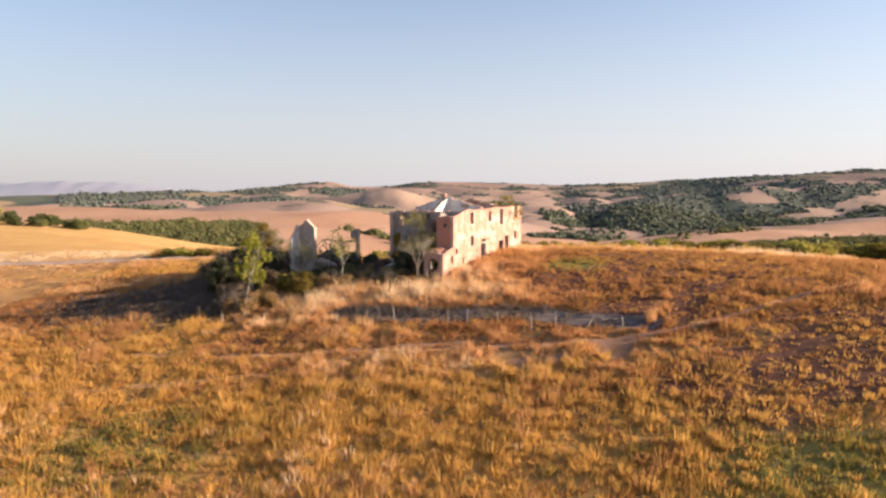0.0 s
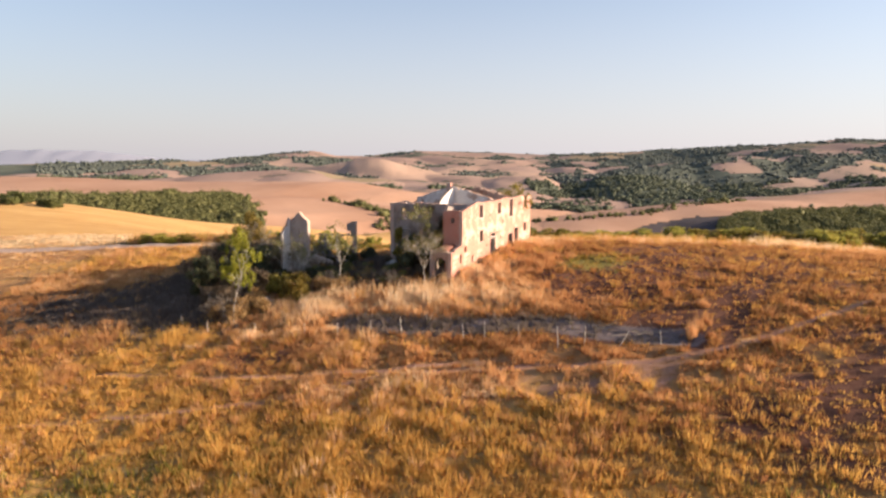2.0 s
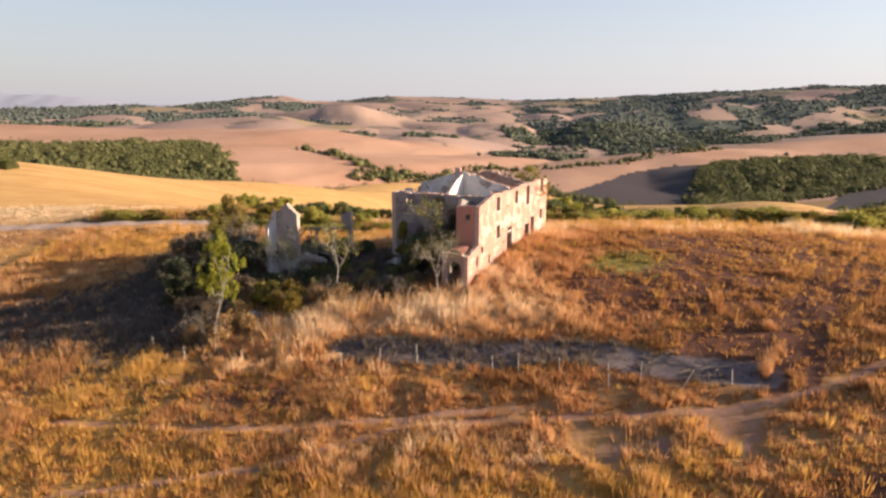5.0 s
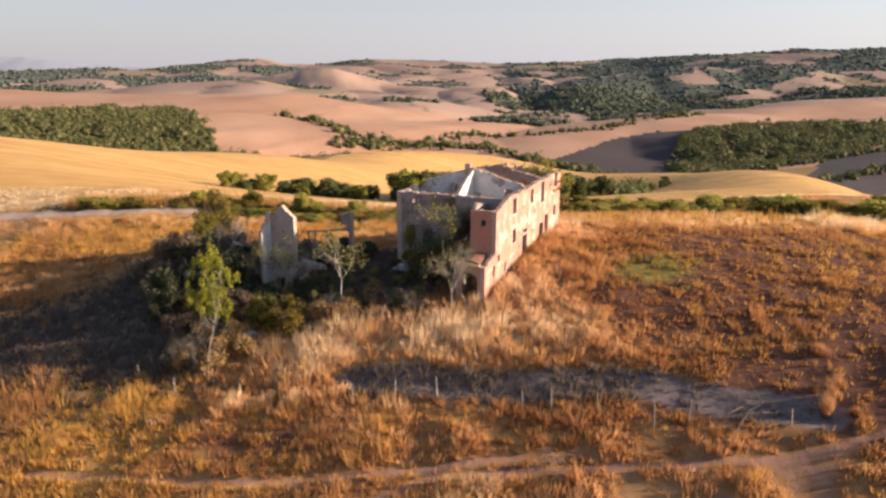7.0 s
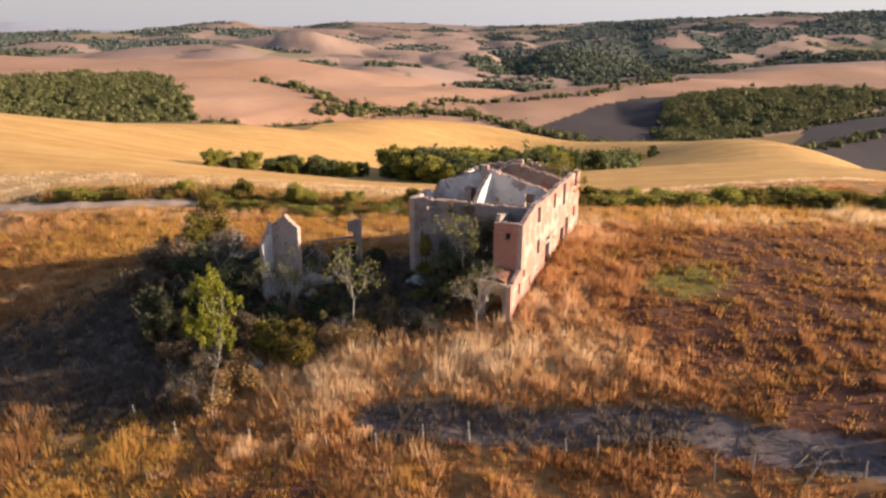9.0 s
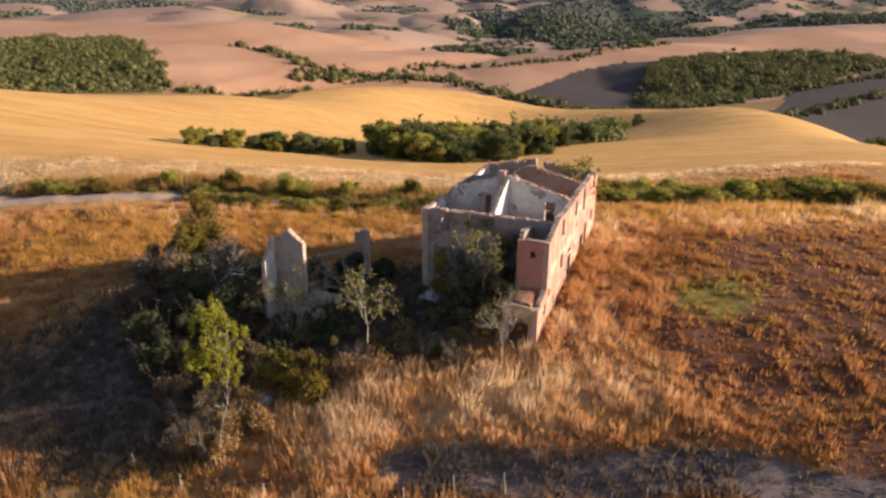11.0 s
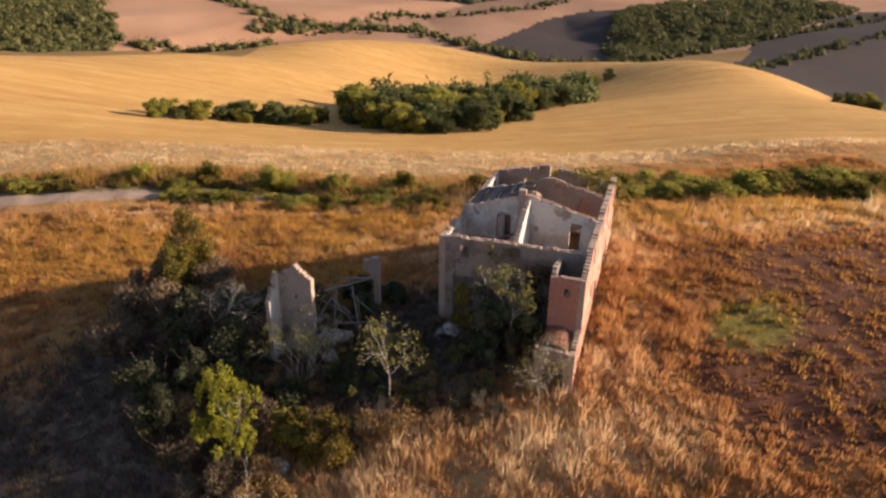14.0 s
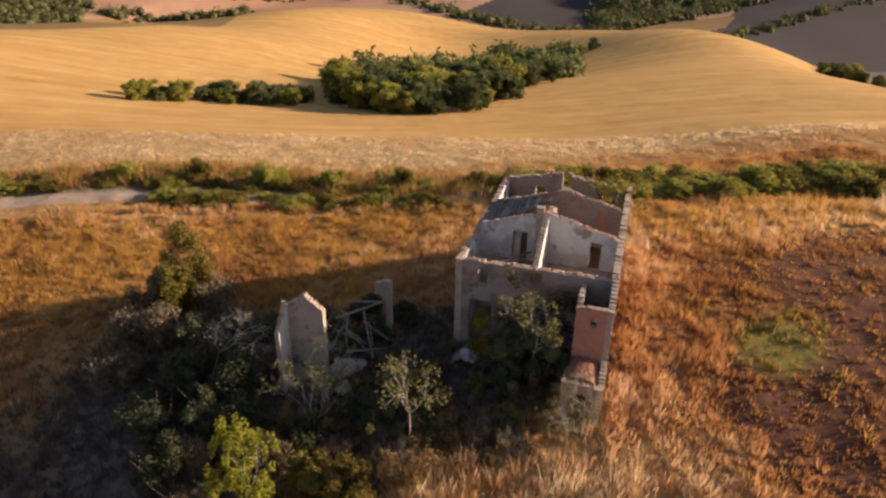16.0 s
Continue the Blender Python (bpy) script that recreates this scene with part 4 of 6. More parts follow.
# arched front takes browner plaster, the dark of its shaded side included
masonry("leanto_front_wall", 2.4, 0.4, lambda s: 2.95 + 0.1 * s, ((0.3, 1.85, -1.4, 2.25, 1),), STONE, BROWN_PLASTER, house, ACROSS(0.4, 0.4), seed=27, ragged=0.12, label="low front wall with an open arched oven door")
masonry("leanto_inner_wall", 2.3, 0.4, lambda s: 2.2 + 0.4 * s, (), RENDER_RED, STONE, house, pose(2.7, 2.8, 0, 0, 0, 180), seed=28, ragged=0.25)
# vault carried on to the front wall, added to keep daylight out of the arch
vault = bmesh.new()
ring = [vault.verts.new((x, 0.42 + 1.19 + 1.19 * math.cos(a), 2.55 + 0.75 * math.sin(a) + 0.25 * x / 2.3)) for x in (0.42, 1.1, 1.9, 2.68) for a in [math.pi * k / 10 for k in range(11)]]
for i in range(3):
    for k in range(10):
        vault.faces.new((ring[i * 11 + k], ring[i * 11 + k + 1], ring[i * 11 + k + 12], ring[i * 11 + k + 11]))
bmesh.ops.solidify(vault, geom=list(vault.faces), thickness=0.16)
part("oven_vault", vault, BRICK, house, "broken brick vault over the lean-to")

# window and door lintels, sills and frames on the sunny wall
lintel = box_mesh("lintel", 1.35, 0.16, 0.14, 0.015, 0.01, 1)
lintel.materials.append(TIMBER)
sill = box_mesh("sill", 1.3, 0.2, 0.09, 0.015, 0.008, 2)
sill.materials.append(RUBBLE)
for a, b, c, d, e in RIGHT_HOLES[:10]:
    if d < 8.6:
        ob = new("lintel", lintel)
        ob.parent, ob.location = house, ((a + b) / 2, 0.07, d + 0.02)
        ob.scale.x = (b - a + 0.3) / 1.35
    if c > 1:
        ob = new("sill", sill)
        ob.parent, ob.location = house, ((a + b) / 2, 0.07, c - 0.02)
        ob.scale.x = (b - a + 0.2) / 1.3
jamb = box_mesh("door_jamb", 0.09, 0.12, 2.2, 0.01, 0.01, 3)
jamb.materials.append(TIMBER)
for u, z in ((10.58, 2.4), (12.0, 2.4), (16.35, 2.5), (17.77, 2.5), (18.45, 2.9), (19.62, 2.9)):
    ob = new("door_jamb", jamb)
    ob.parent, ob.location = house, (u, 0.24, z)

# what is left of the roof: rafters, dark boards and rows of clay tiles
r = random.Random(40)
for k in range(7):
    u = 12.7 + 0.78 * k
    beam("rafter", (u, 6.5, 9.25 + r.uniform(-0.05, 0.05)), (u + r.uniform(-0.15, 0.15), 11.9, 7.78), 0.14, TIMBER, house, seed=k)
board = box_mesh("roof_board", 4.9, 0.30, 0.035, 0.005, 0.01, 5)
board.materials.append(BOARD)
for k in range(12):
    v = 7.6 + 0.36 * k
    if r.random() < 0.12:
        continue
    ob = new("roof_board", board)
    ob.parent = house
    ob.matrix_basis = pose(15.2 + r.uniform(-0.35, 0.35), v, 9.25 - 1.47 * (v - 6.5) / 5.4 + 0.13, -15.2, r.uniform(-1.5, 1.5), r.uniform(-2, 2))
    ob.scale.x = r.uniform(0.75, 1.0)


def tile_mesh():
    bm = bmesh.new()
    rows = []
    for x, w in ((-0.22, 0.085), (0.22, 0.07)):
        rows.append([bm.verts.new((x, w * math.cos(math.pi * k / 4), w * 0.8 * math.sin(math.pi * k / 4))) for k in range(5)])
    for k in range(4):
        bm.faces.new((rows[0][k], rows[1][k], rows[1][k + 1], rows[0][k + 1]))
    bmesh.ops.solidify(bm, geom=list(bm.faces), thickness=0.015)
    me = bpy.data.meshes.new("roof_tile")
    bm.to_mesh(me)
    bm.free()
    me.materials.append(TILE)
    return me


tile = tile_mesh()


def lay_tiles(u0, u1, v0, v1, height, pitch, keep):
    v = v0
    while v < v1:
        u = u0
        while u < u1:
            if r.random() < keep:
                ob = new("roof_tile", tile)
                ob.parent = house
                ob.matrix_basis = pose(u + r.uniform(-0.03, 0.03), v, height(u, v), 0, 0, 90 + r.uniform(-7, 7)) @ pose(0, 0, 0, r.uniform(-5, 5), pitch + r.uniform(-4, 4), 0)
            u += 0.19
        v += 0.36


lay_tiles(12.6, 14.4, 6.5, 8.0, lambda u, v: 9.32 - 1.47 * (v - 6.5) / 5.4 + 0.1, 15, 0.62)
lay_tiles(16.6, 17.9, 6.6, 7.6, lambda u, v: 9.32 - 1.47 * (v - 6.5) / 5.4 + 0.1, 15, 0.5)

# loose bricks and stones lying along the broken wall tops
loose = [box_mesh("brick", 0.28, 0.14, 0.09, 0.012, 0.02, 50 + k) for k in range(4)]
for me in loose:
    me.materials.append(LOOSE)


def crest(n, at):
    for _ in range(n):
        s = r.random()
        x, y, z = at(s)
        ob = new("brick", r.choice(loose))
        ob.parent = house
        ob.matrix_basis = pose(x, y, z, r.uniform(-12, 12), r.uniform(-12, 12), r.uniform(0, 180))
        k = r.uniform(0.5, 1.05)
        ob.scale = (k, k, k * r.uniform(0.8, 1.3))


crest(46, lambda s: (6.35 + r.uniform(-0.15, 0.15), 0.6 + 10.8 * s, 7.98 + 0.5 * s3(10.8 * s)))
crest(20, lambda s: (6.2 + 17.8 * s, 0.25 + r.uniform(-0.15, 0.15), 8.22 + 0.6 * s1(17.8 * s)))
crest(46, lambda s: (24.0 - 17.6 * s, 11.75 + r.uniform(-0.15, 0.15), 7.78 + s2(17.6 * s)))
crest(34, lambda s: (12.2 + r.uniform(-0.1, 0.1), 0.6 + 5.2 * s, 8.4 + 1.6 * s + 0.5 * s4(5.4 * s)))
crest(26, lambda s: (12.2 + r.uniform(-0.1, 0.1), 6.2 + 5.0 * s, 9.85 - 1.5 * s + 0.5 * s4(5.5 + 5 * s)))
crest(40, lambda s: (18.2 + r.uniform(-0.1, 0.1), 0.6 + 5.1 * s, 8.4 + 1.2 * s + 0.5 * s5(5.2 * s)))
crest(30, lambda s: (23.95 + r.uniform(-0.12, 0.12), 0.6 + 10.6 * s, 8.1 + 0.85 * (1 - abs(2 * s - 1)) + 0.5 * s2(11 * s + 3)))
crest(12, lambda s: (2.9 + r.uniform(-0.1, 0.1), 0.2 + 2.2 * s, 7.45))

# ledges of the fallen upper floor, still keyed into the cross walls
def floor_ledge(u, depth, v0, v1, z, seed):
    q = random.Random(seed)
    n = 26
    bm = bmesh.new()
    front = [depth * q.uniform(0.45, 1.0) for _ in range(n + 1)]
    rows = []
    for zz in (z, z - 0.22):
        rows.append([(bm.verts.new((u, v0 + (v1 - v0) * k / n, zz)), bm.verts.new((u - front[k], v0 + (v1 - v0) * k / n, zz + q.uniform(-0.05, 0.02)))) for k in range(n + 1)])
    for k in range(n):
        (a, b), (c, d) = rows[0][k], rows[0][k + 1]
        (e, f), (g, h) = rows[1][k], rows[1][k + 1]
        for face in ((a, b, d, c), (e, g, h, f), (b, f, h, d)):
            bm.faces.new(face)
    part("floor_ledge", bm, BROWN_PLASTER, house, "broken ledge of the fallen upper floor")


floor_ledge(12.0, 1.6, 0.5, 5.9, 5.5, 401)
floor_ledge(12.0, 1.1, 6.4, 11.4, 5.45, 402)
floor_ledge(18.0, 1.8, 0.5, 5.9, 5.5, 403)
for k in range(5):
    beam("floor_joist", (6.7, 1.4 + 0.95 * k, 5.25), (r.uniform(7.6, 11.9), 1.4 + 0.95 * k + r.uniform(-0.3, 0.3), 5.25 - r.uniform(0, 1.2)), 0.16, TIMBER, house, seed=410 + k)

for k, (a, b) in enumerate((((7.0, 7.0, 6.9), (11.6, 9.8, 5.3)), ((7.1, 9.4, 7.2), (11.9, 7.2, 6.3)), ((8.4, 11.4, 6.6), (11.8, 9.0, 4.4)), ((7.2, 10.6, 5.6), (10.4, 6.6, 4.2)),
                         ((13.2, 1.0, 6.8), (17.9, 3.6, 5.2)), ((14.0, 5.4, 7.4), (17.6, 1.6, 4.6)))):
    beam("fallen_rafter", a, b, 0.15, TIMBER, house, seed=430 + k)

# fallen masonry inside the shell
for k in range(70):
    u, v = r.uniform(6.9, 23.4), r.uniform(0.8, 11.2)
    w = HOUSE @ Vector((u, v, 0))
    st = boulder("fallen_stone", r.uniform(0.18, 0.5), RUBBLE, house, pose(u, v, on_ground(w.x, w.y, 0.1), 0, 0, r.uniform(0, 360)), 300 + k, 0.6, 1)

# ---------------------------------------------------------------- the outbuilding ruin: a gable, a pier and fallen timbers
barn = thing("ruined_outbuilding", HOUSE, "collapsed stone outbuilding, one grey gable still standing among bushes", "ruin")
masonry("gable_wall", 3.1, 0.45, lambda s: 5.75 + 1.0 * s / 1.35 if s < 1.35 else 6.75 - 1.35 * (s - 1.35) / 1.75, ((1.25, 1.45, 3.9, 4.4, 0), (2.2, 2.38, 4.6, 4.8, 0)), GABLE, GABLE, barn, ACROSS(-0.1, 19.95), base=-2, step=0.1, seed=31, ragged=0.14, label="grey plastered gable end with a broken peak")
masonry("return_wall", 1.5, 0.35, lambda s: 4.2 + 1.2 * s, (), WHITE, STONE, barn, ALONG(-2.05, 22.75), base=-3, step=0.12, seed=32, ragged=0.2, label="white limewashed sunlit return wall")
masonry("back_return_wall", 3.6, 0.4, lambda s: 5.2 - 1.1 * s, (), STONE, STONE, barn, ALONG(-0.1, 22.9), base=-2, seed=37, ragged=0.25)
masonry("pier", 1.3, 0.45, lambda s: 5.35 - 0.35 * s, ((0.42, 1.31, -2, 3.3, 0), (0.7, 1.31, 3.2, 4.0, 0)), STONE, STONE, barn, ACROSS(5.9, 17.05), base=-1.5, seed=33, ragged=0.15, label="thin leaning stone pier with a wide head")
q = random.Random(59)
for k, (a, b, w) in enumerate((((1.4, 19.9, 3.9), (5.4, 17.6, 3.5), 0.13), ((2.2, 19.3, 3.8), (1.8, 19.5, 0.2), 0.13), ((3.6, 18.6, 3.5), (2.2, 17.4, 0.2), 0.12),
                               ((1.0, 19.9, 3.2), (3.4, 18.4, 0.6), 0.11), ((4.8, 17.4, 3.8), (5.6, 20.8, 2.8), 0.12), ((0.6, 18.9, 1.6), (3.6, 16.9, 0.4), 0.12))):
    beam("fallen_beam", a, b, w, TIMBER, barn, "grey fallen roof timber", 60 + k)
for k in range(14):
    a = Vector((q.uniform(0.6, 5.4), q.uniform(17.2, 20.6), q.uniform(1.8, 4.0)))
    b = a + Vector((q.uniform(-2, 2), q.uniform(-1.6, 1.6), -q.uniform(0.6, 3.4)))
    b.z = max(b.z, 0.0)
    beam("fallen_lath", a, b, q.uniform(0.05, 0.09), BOARD if k % 2 else TIMBER, barn, seed=600 + k)
for k, (x, y, size, z) in enumerate(((-0.3, 18.9, 0.95, 0.7), (0.8, 18.2, 0.7, 0.3), (-1.0, 19.9, 0.8, 0.1), (1.9, 20.4, 1.0, 0.3), (-1.3, 18.3, 0.6, -0.2))):
    boulder("fallen_masonry", size, STONE, barn, pose(x, y, z, 0, 0, 40 * k), 70 + k, 0.9, 3)

# rubble heap by the house front
heap = thing("rubble_heap", pose(-6.9, 95.0, on_ground(-6.9, 95.0)), "heap of pale broken blocks and rafters before the house", "rubble")
for k in range(26):
    a, d = r.uniform(0, 6.28), abs(r.gauss(0, 0.9))
    boulder("block", r.uniform(0.16, 0.45), GABLE if k < 5 else RUBBLE, heap, pose(d * math.cos(a), d * math.sin(a), max(0, 0.55 - 0.4 * d), 0, 0, r.uniform(0, 360)), 100 + k, 0.6, 2)
beam("plank", (-1.0, 0.3, 0.2), (0.9, 0.6, 1.3), 0.13, TIMBER, heap, seed=80)
beam("plank", (0.2, -0.8, 0.1), (0.5, 0.9, 1.1), 0.12, TIMBER, heap, seed=81)


# ---------------------------------------------------------------- plants
def tubes(segments, sides=5):
    verts, faces = [], []
    for p, q, r0, r1 in segments:
        d = (q - p).normalized()
        a = d.orthogonal().normalized()
        b = d.cross(a)
        n = len(verts)
        for c, rad in ((p, r0), (q, r1)):
            verts += [c + (a * math.cos(math.tau * k / sides) + b * math.sin(math.tau * k / sides)) * rad for k in range(sides)]
        faces += [(n + k, n + (k + 1) % sides, n + sides + (k + 1) % sides, n + sides + k) for k in range(sides)]
    return verts, faces


def limbs(rng, height, clear, spread_deg, levels, radius, forks=(3, 4), lean=0.08):
    """A branching skeleton: tapered segments and the tips of the twigs."""
    segs, tips = [], []

    def grow(p, d, length, rad, level):
        n = 3 if level == 0 else 2
        for k in range(n):
            q = p + d * (length / n)
            segs.append((p, q, rad * (1 - 0.35 * k / n), rad * (1 - 0.35 * (k + 1) / n)))
            p = q
            d = (d + Vector((rng.gauss(0, 0.12), rng.gauss(0, 0.12), rng.gauss(0.02, 0.06)))).normalized()
            if level >= 1 and level < levels and rng.random() < 0.5:
                side = Matrix.Rotation(rng.uniform(0, math.tau), 3, d) @ d.orthogonal().normalized()
                grow(p, (d * 0.6 + side * 0.7).normalized(), length * 0.5, rad * 0.45, level + 1)
        if level == levels:
            tips.append(p)
            return
        for _ in range(rng.randint(*forks)):
            side = Matrix.Rotation(rng.uniform(0, math.tau), 3, d) @ d.orthogonal().normalized()
            a = radians(spread_deg * rng.uniform(0.5, 1.25))
            grow(p, (d * math.cos(a) + side * math.sin(a) + Vector((0, 0, 0.12))).normalized(), length * rng.uniform(0.55, 0.8), rad * 0.58, level + 1)

    grow(Vector((0, 0, -0.2)), Vector((rng.gauss(0, lean), rng.gauss(0, lean), 1)).normalized(), height * clear + 0.2, radius, 0)
    top = max(q.z for _, q, _, _ in segs)
    k = height / top
    return [(p * k, q * k, a, b) for p, q, a, b in segs], [t * k for t in tips]


def leaf_cloud(rs, centres, spreads, per, size, droop=0.2):
    """Many small leaf blades (two triangles each) scattered round the centres."""
    c = np.repeat(np.asarray(centres, float), per, 0)
    s = np.repeat(np.asarray(spreads, float), per, 0)
    n = len(c)
    d = rs.normal(size=(n, 3))
    d /= np.linalg.norm(d, axis=1)[:, None]
    p = c + d * s * (rs.uniform(0.25, 1.0, (n, 1)) ** 0.6)
    a = rs.normal(size=(n, 3))
    a[:, 2] -= droop
    a /= np.linalg.norm(a, axis=1)[:, None]
    b = np.cross(a, rs.normal(size=(n, 3)))
    b /= np.linalg.norm(b, axis=1)[:, None]
    ln = size * rs.uniform(0.6, 1.4, (n, 1))
    w = ln * rs.uniform(0.35, 0.6, (n, 1))
    v = np.stack((p - a * ln, p + b * w, p + a * ln, p - b * w), 1).reshape(-1, 3)
    f = np.arange(4 * n).reshape(-1, 4)
    return v, f


def cloud_mesh(name, v, f, material):
    me = bpy.data.meshes.new(name)
    me.vertices.add(len(v))
    me.vertices.foreach_set("co", np.asarray(v, np.float32).ravel())
    k = f.shape[1]
    me.loops.add(f.size)
    me.loops.foreach_set("vertex_index", f.ravel().astype(np.int32))
    me.polygons.add(len(f))
    me.polygons.foreach_set("loop_start", np.arange(0, f.size, k, dtype=np.int32))
    me.update(calc_edges=True)
    me.materials.append(material)
    return me


def child(name, me, parent, label=""):
    ob = new(name, me)
    ob.parent = parent
    return tagged(ob, label)


def tree(name, x, y, height, label, leaf, bark, seed, clear=0.35, spread_deg=38, levels=3, radius=0.12, per=14, size=0.12, puff=0.5, forks=(3, 4), category="tree", sink=0.0, group="", lean=0.08):
    rng, rs = random.Random(seed), np.random.RandomState(seed)
    ob = thing(name, pose(x, y, on_ground(x, y, -sink), 0, 0, rng.uniform(0, 360)), label, category, group)
    segs, tips = limbs(rng, height, clear, spread_deg, levels, radius, forks, lean)
    v, f = tubes(segs)
    link_mesh("trunk", v, f, bark, ob)
    if leaf and per:
        v, f = leaf_cloud(rs, tips, [[puff, puff, puff * 0.8]] * len(tips), per, size)
        child("crown", cloud_mesh("crown", v, f, leaf), ob)
    return ob


def bush(name, x, y, wide, high, label, leaf, seed, lumps=9, per=170, size=0.12, bark=DARK_BARK, category="bush", group="", z=None, core=0.62, droop=0.2, lump=(0.26, 0.5), reach=0.8):
    """Stems and a crown of leaves in uneven lumps round a shady heart."""
    rng, rs = random.Random(seed), np.random.RandomState(seed)
    ob = thing(name, pose(x, y, on_ground(x, y) if z is None else z, 0, 0, rng.uniform(0, 360)), label, category, group)
    cs, ss, segs = [], [], []
    for k in range(lumps):
        a, d = rng.uniform(0, math.tau), wide * 0.62 * math.sqrt(rng.random())
        hz = high * rng.uniform(0.22 if reach > 0.8 else 0.30, reach) * (1 - 0.35 * d / wide)
        c = Vector((d * math.cos(a), d * math.sin(a), hz))
        cs.append(c)
        s = wide * rng.uniform(*lump)
        ss.append((s, s, min(s, high * 0.32)))
        segs.append((Vector((c.x * 0.15, c.y * 0.15, -0.15)), c, 0.05, 0.02))
        segs.append((c, c + Vector((rng.gauss(0, 0.3) * wide, rng.gauss(0, 0.3) * wide, high * rng.uniform(0.15, 0.4))), 0.02, 0.008))
    v, f = tubes(segs, 4)
    link_mesh("stem", v, f, bark, ob)
    v, f = leaf_cloud(rs, cs, ss, per, size, droop)
    if core:
        bm = bmesh.new()
        for c, s in zip(cs, ss):
            bmesh.ops.create_icosphere(bm, subdivisions=2, radius=1, matrix=Matrix.Translation(c) @ Matrix.Diagonal((s[0] * core, s[1] * core, s[2] * core, 1)))
        for q in bm.verts:
            q.co += q.normal * 0.15 * wide * noise.noise(q.co * 2.2)
        tagged(part("inner_growth", bm, leaf, ob), kind="stuff")
    child("crown", cloud_mesh("crown", v, f, leaf), ob)
    return ob


def bare_shrub(name, x, y, high, label, seed, stems=9, tone=TWIG, spread_deg=34, per=0, leaf=None):
    rng, rs = random.Random(seed), np.random.RandomState(seed)
    ob = thing(name, pose(x, y, on_ground(x, y)), label, "shrub")
    segs, tips = [], []
    for _ in range(stems):
        sg, tp = limbs(rng, high * rng.uniform(0.6, 1.05), 0.35, spread_deg, 3, 0.035, (2, 3), 0.3)
        o = Vector((rng.gauss(0, 0.25), rng.gauss(0, 0.25), 0)) * high * 0.3
        segs += [(p + o, q + o, a, b) for p, q, a, b in sg]
        tips += [t + o for t in tp]
    v, f = tubes(segs, 4)
    link_mesh("stem", v, f, tone, ob)
    if leaf:
        v, f = leaf_cloud(rs, tips, [[0.3] * 3] * len(tips), per, 0.09)
        child("crown", cloud_mesh("crown", v, f, leaf), ob)
    return ob


# round the ruin
tree("young_tree", -12.8, 87.6, 7.4, "slender young tree with pale trunk and sparse yellow-green leaves", LEAF_SAGE, BARK, 8, 0.52, 44, 3, 0.06, 9, 0.13, 0.45, lean=0.04)
tree("bare_tree", -3.1, 84.0, 6.6, "nearly bare grey tree with fine twigs before the house corner", LEAF_OLIVE, BARK, 12, 0.30, 40, 4, 0.05, 3, 0.06, 0.4, (3, 4), lean=0.03)
lime = tree("lime_green_tree", -23.5, 85.0, 7.2, "upright feathery lime-green young tree with a thin pale trunk", None, BARK, 14, 0.4, 14, 3, 0.06, lean=0.03, forks=(2, 3))
q = random.Random(141)
cs = []
for _ in range(62):
    z = q.uniform(2.4, 7.7)
    wide = 2.25 * max(0.28, 1 - ((z - 4.9) / 3.3) ** 2)
    a = q.uniform(0, math.tau)
    d = wide * q.uniform(0.15, 1.2)
    cs.append((d * math.cos(a), d * math.sin(a), z + q.gauss(0, 0.25)))
cs += [(1.3 + q.gauss(0, 0.2), -0.4 + q.gauss(0, 0.2), 2.6 + q.gauss(0, 0.5)) for _ in range(6)] + [(-1.6 + q.gauss(0, 0.25), 0.3 + q.gauss(0, 0.2), 3.5 + q.gauss(0, 0.5)) for _ in range(6)]
v, f = leaf_cloud(np.random.RandomState(142), cs, [(q.uniform(0.2, 0.45), q.uniform(0.2, 0.45), q.uniform(0.35, 0.75)) for _ in cs], 52, 0.125, -1.6)
lime.matrix_basis = pose(-23.5, 85.0, on_ground(-23.5, 85.0))
child("crown", cloud_mesh("crown", v, f, LEAF_LIME), lime)
for k, (x, y, wd, hg) in enumerate(((-28.4, 88.6, 2.0, 5.0), (-29.4, 92.4, 2.1, 4.8), (-28.0, 96.4, 2.2, 5.4), (-27.0, 101.2, 2.2, 5.2), (-26.4, 91.8, 2.0, 5.2))):
    bush("dark_bush", x, y, wd, hg, "tall dark bush at the shady edge of the thicket", LEAF_DARK, 260 + k, 16, 220, 0.12, group="thicket beside the ruin", core=0.45, droop=-0.8, lump=(0.2, 0.42), reach=0.95)
tree("dead_tree", -22.8, 79.2, 6.4, "slim dead tree with a pale trunk on the slope", TWIG, BARK, 61, 0.5, 26, 3, 0.05, 3, 0.045, 0.35, (2, 3), lean=0.03)
bare_shrub("dead_shrub", -23.4, 79.6, 3.2, "dead grey shrub at the foot of the lime-green tree", 16, 10)
bare_shrub("dead_shrub", -25.5, 81.0, 3.0, "dead grey shrub on the shady slope", 17, 9)
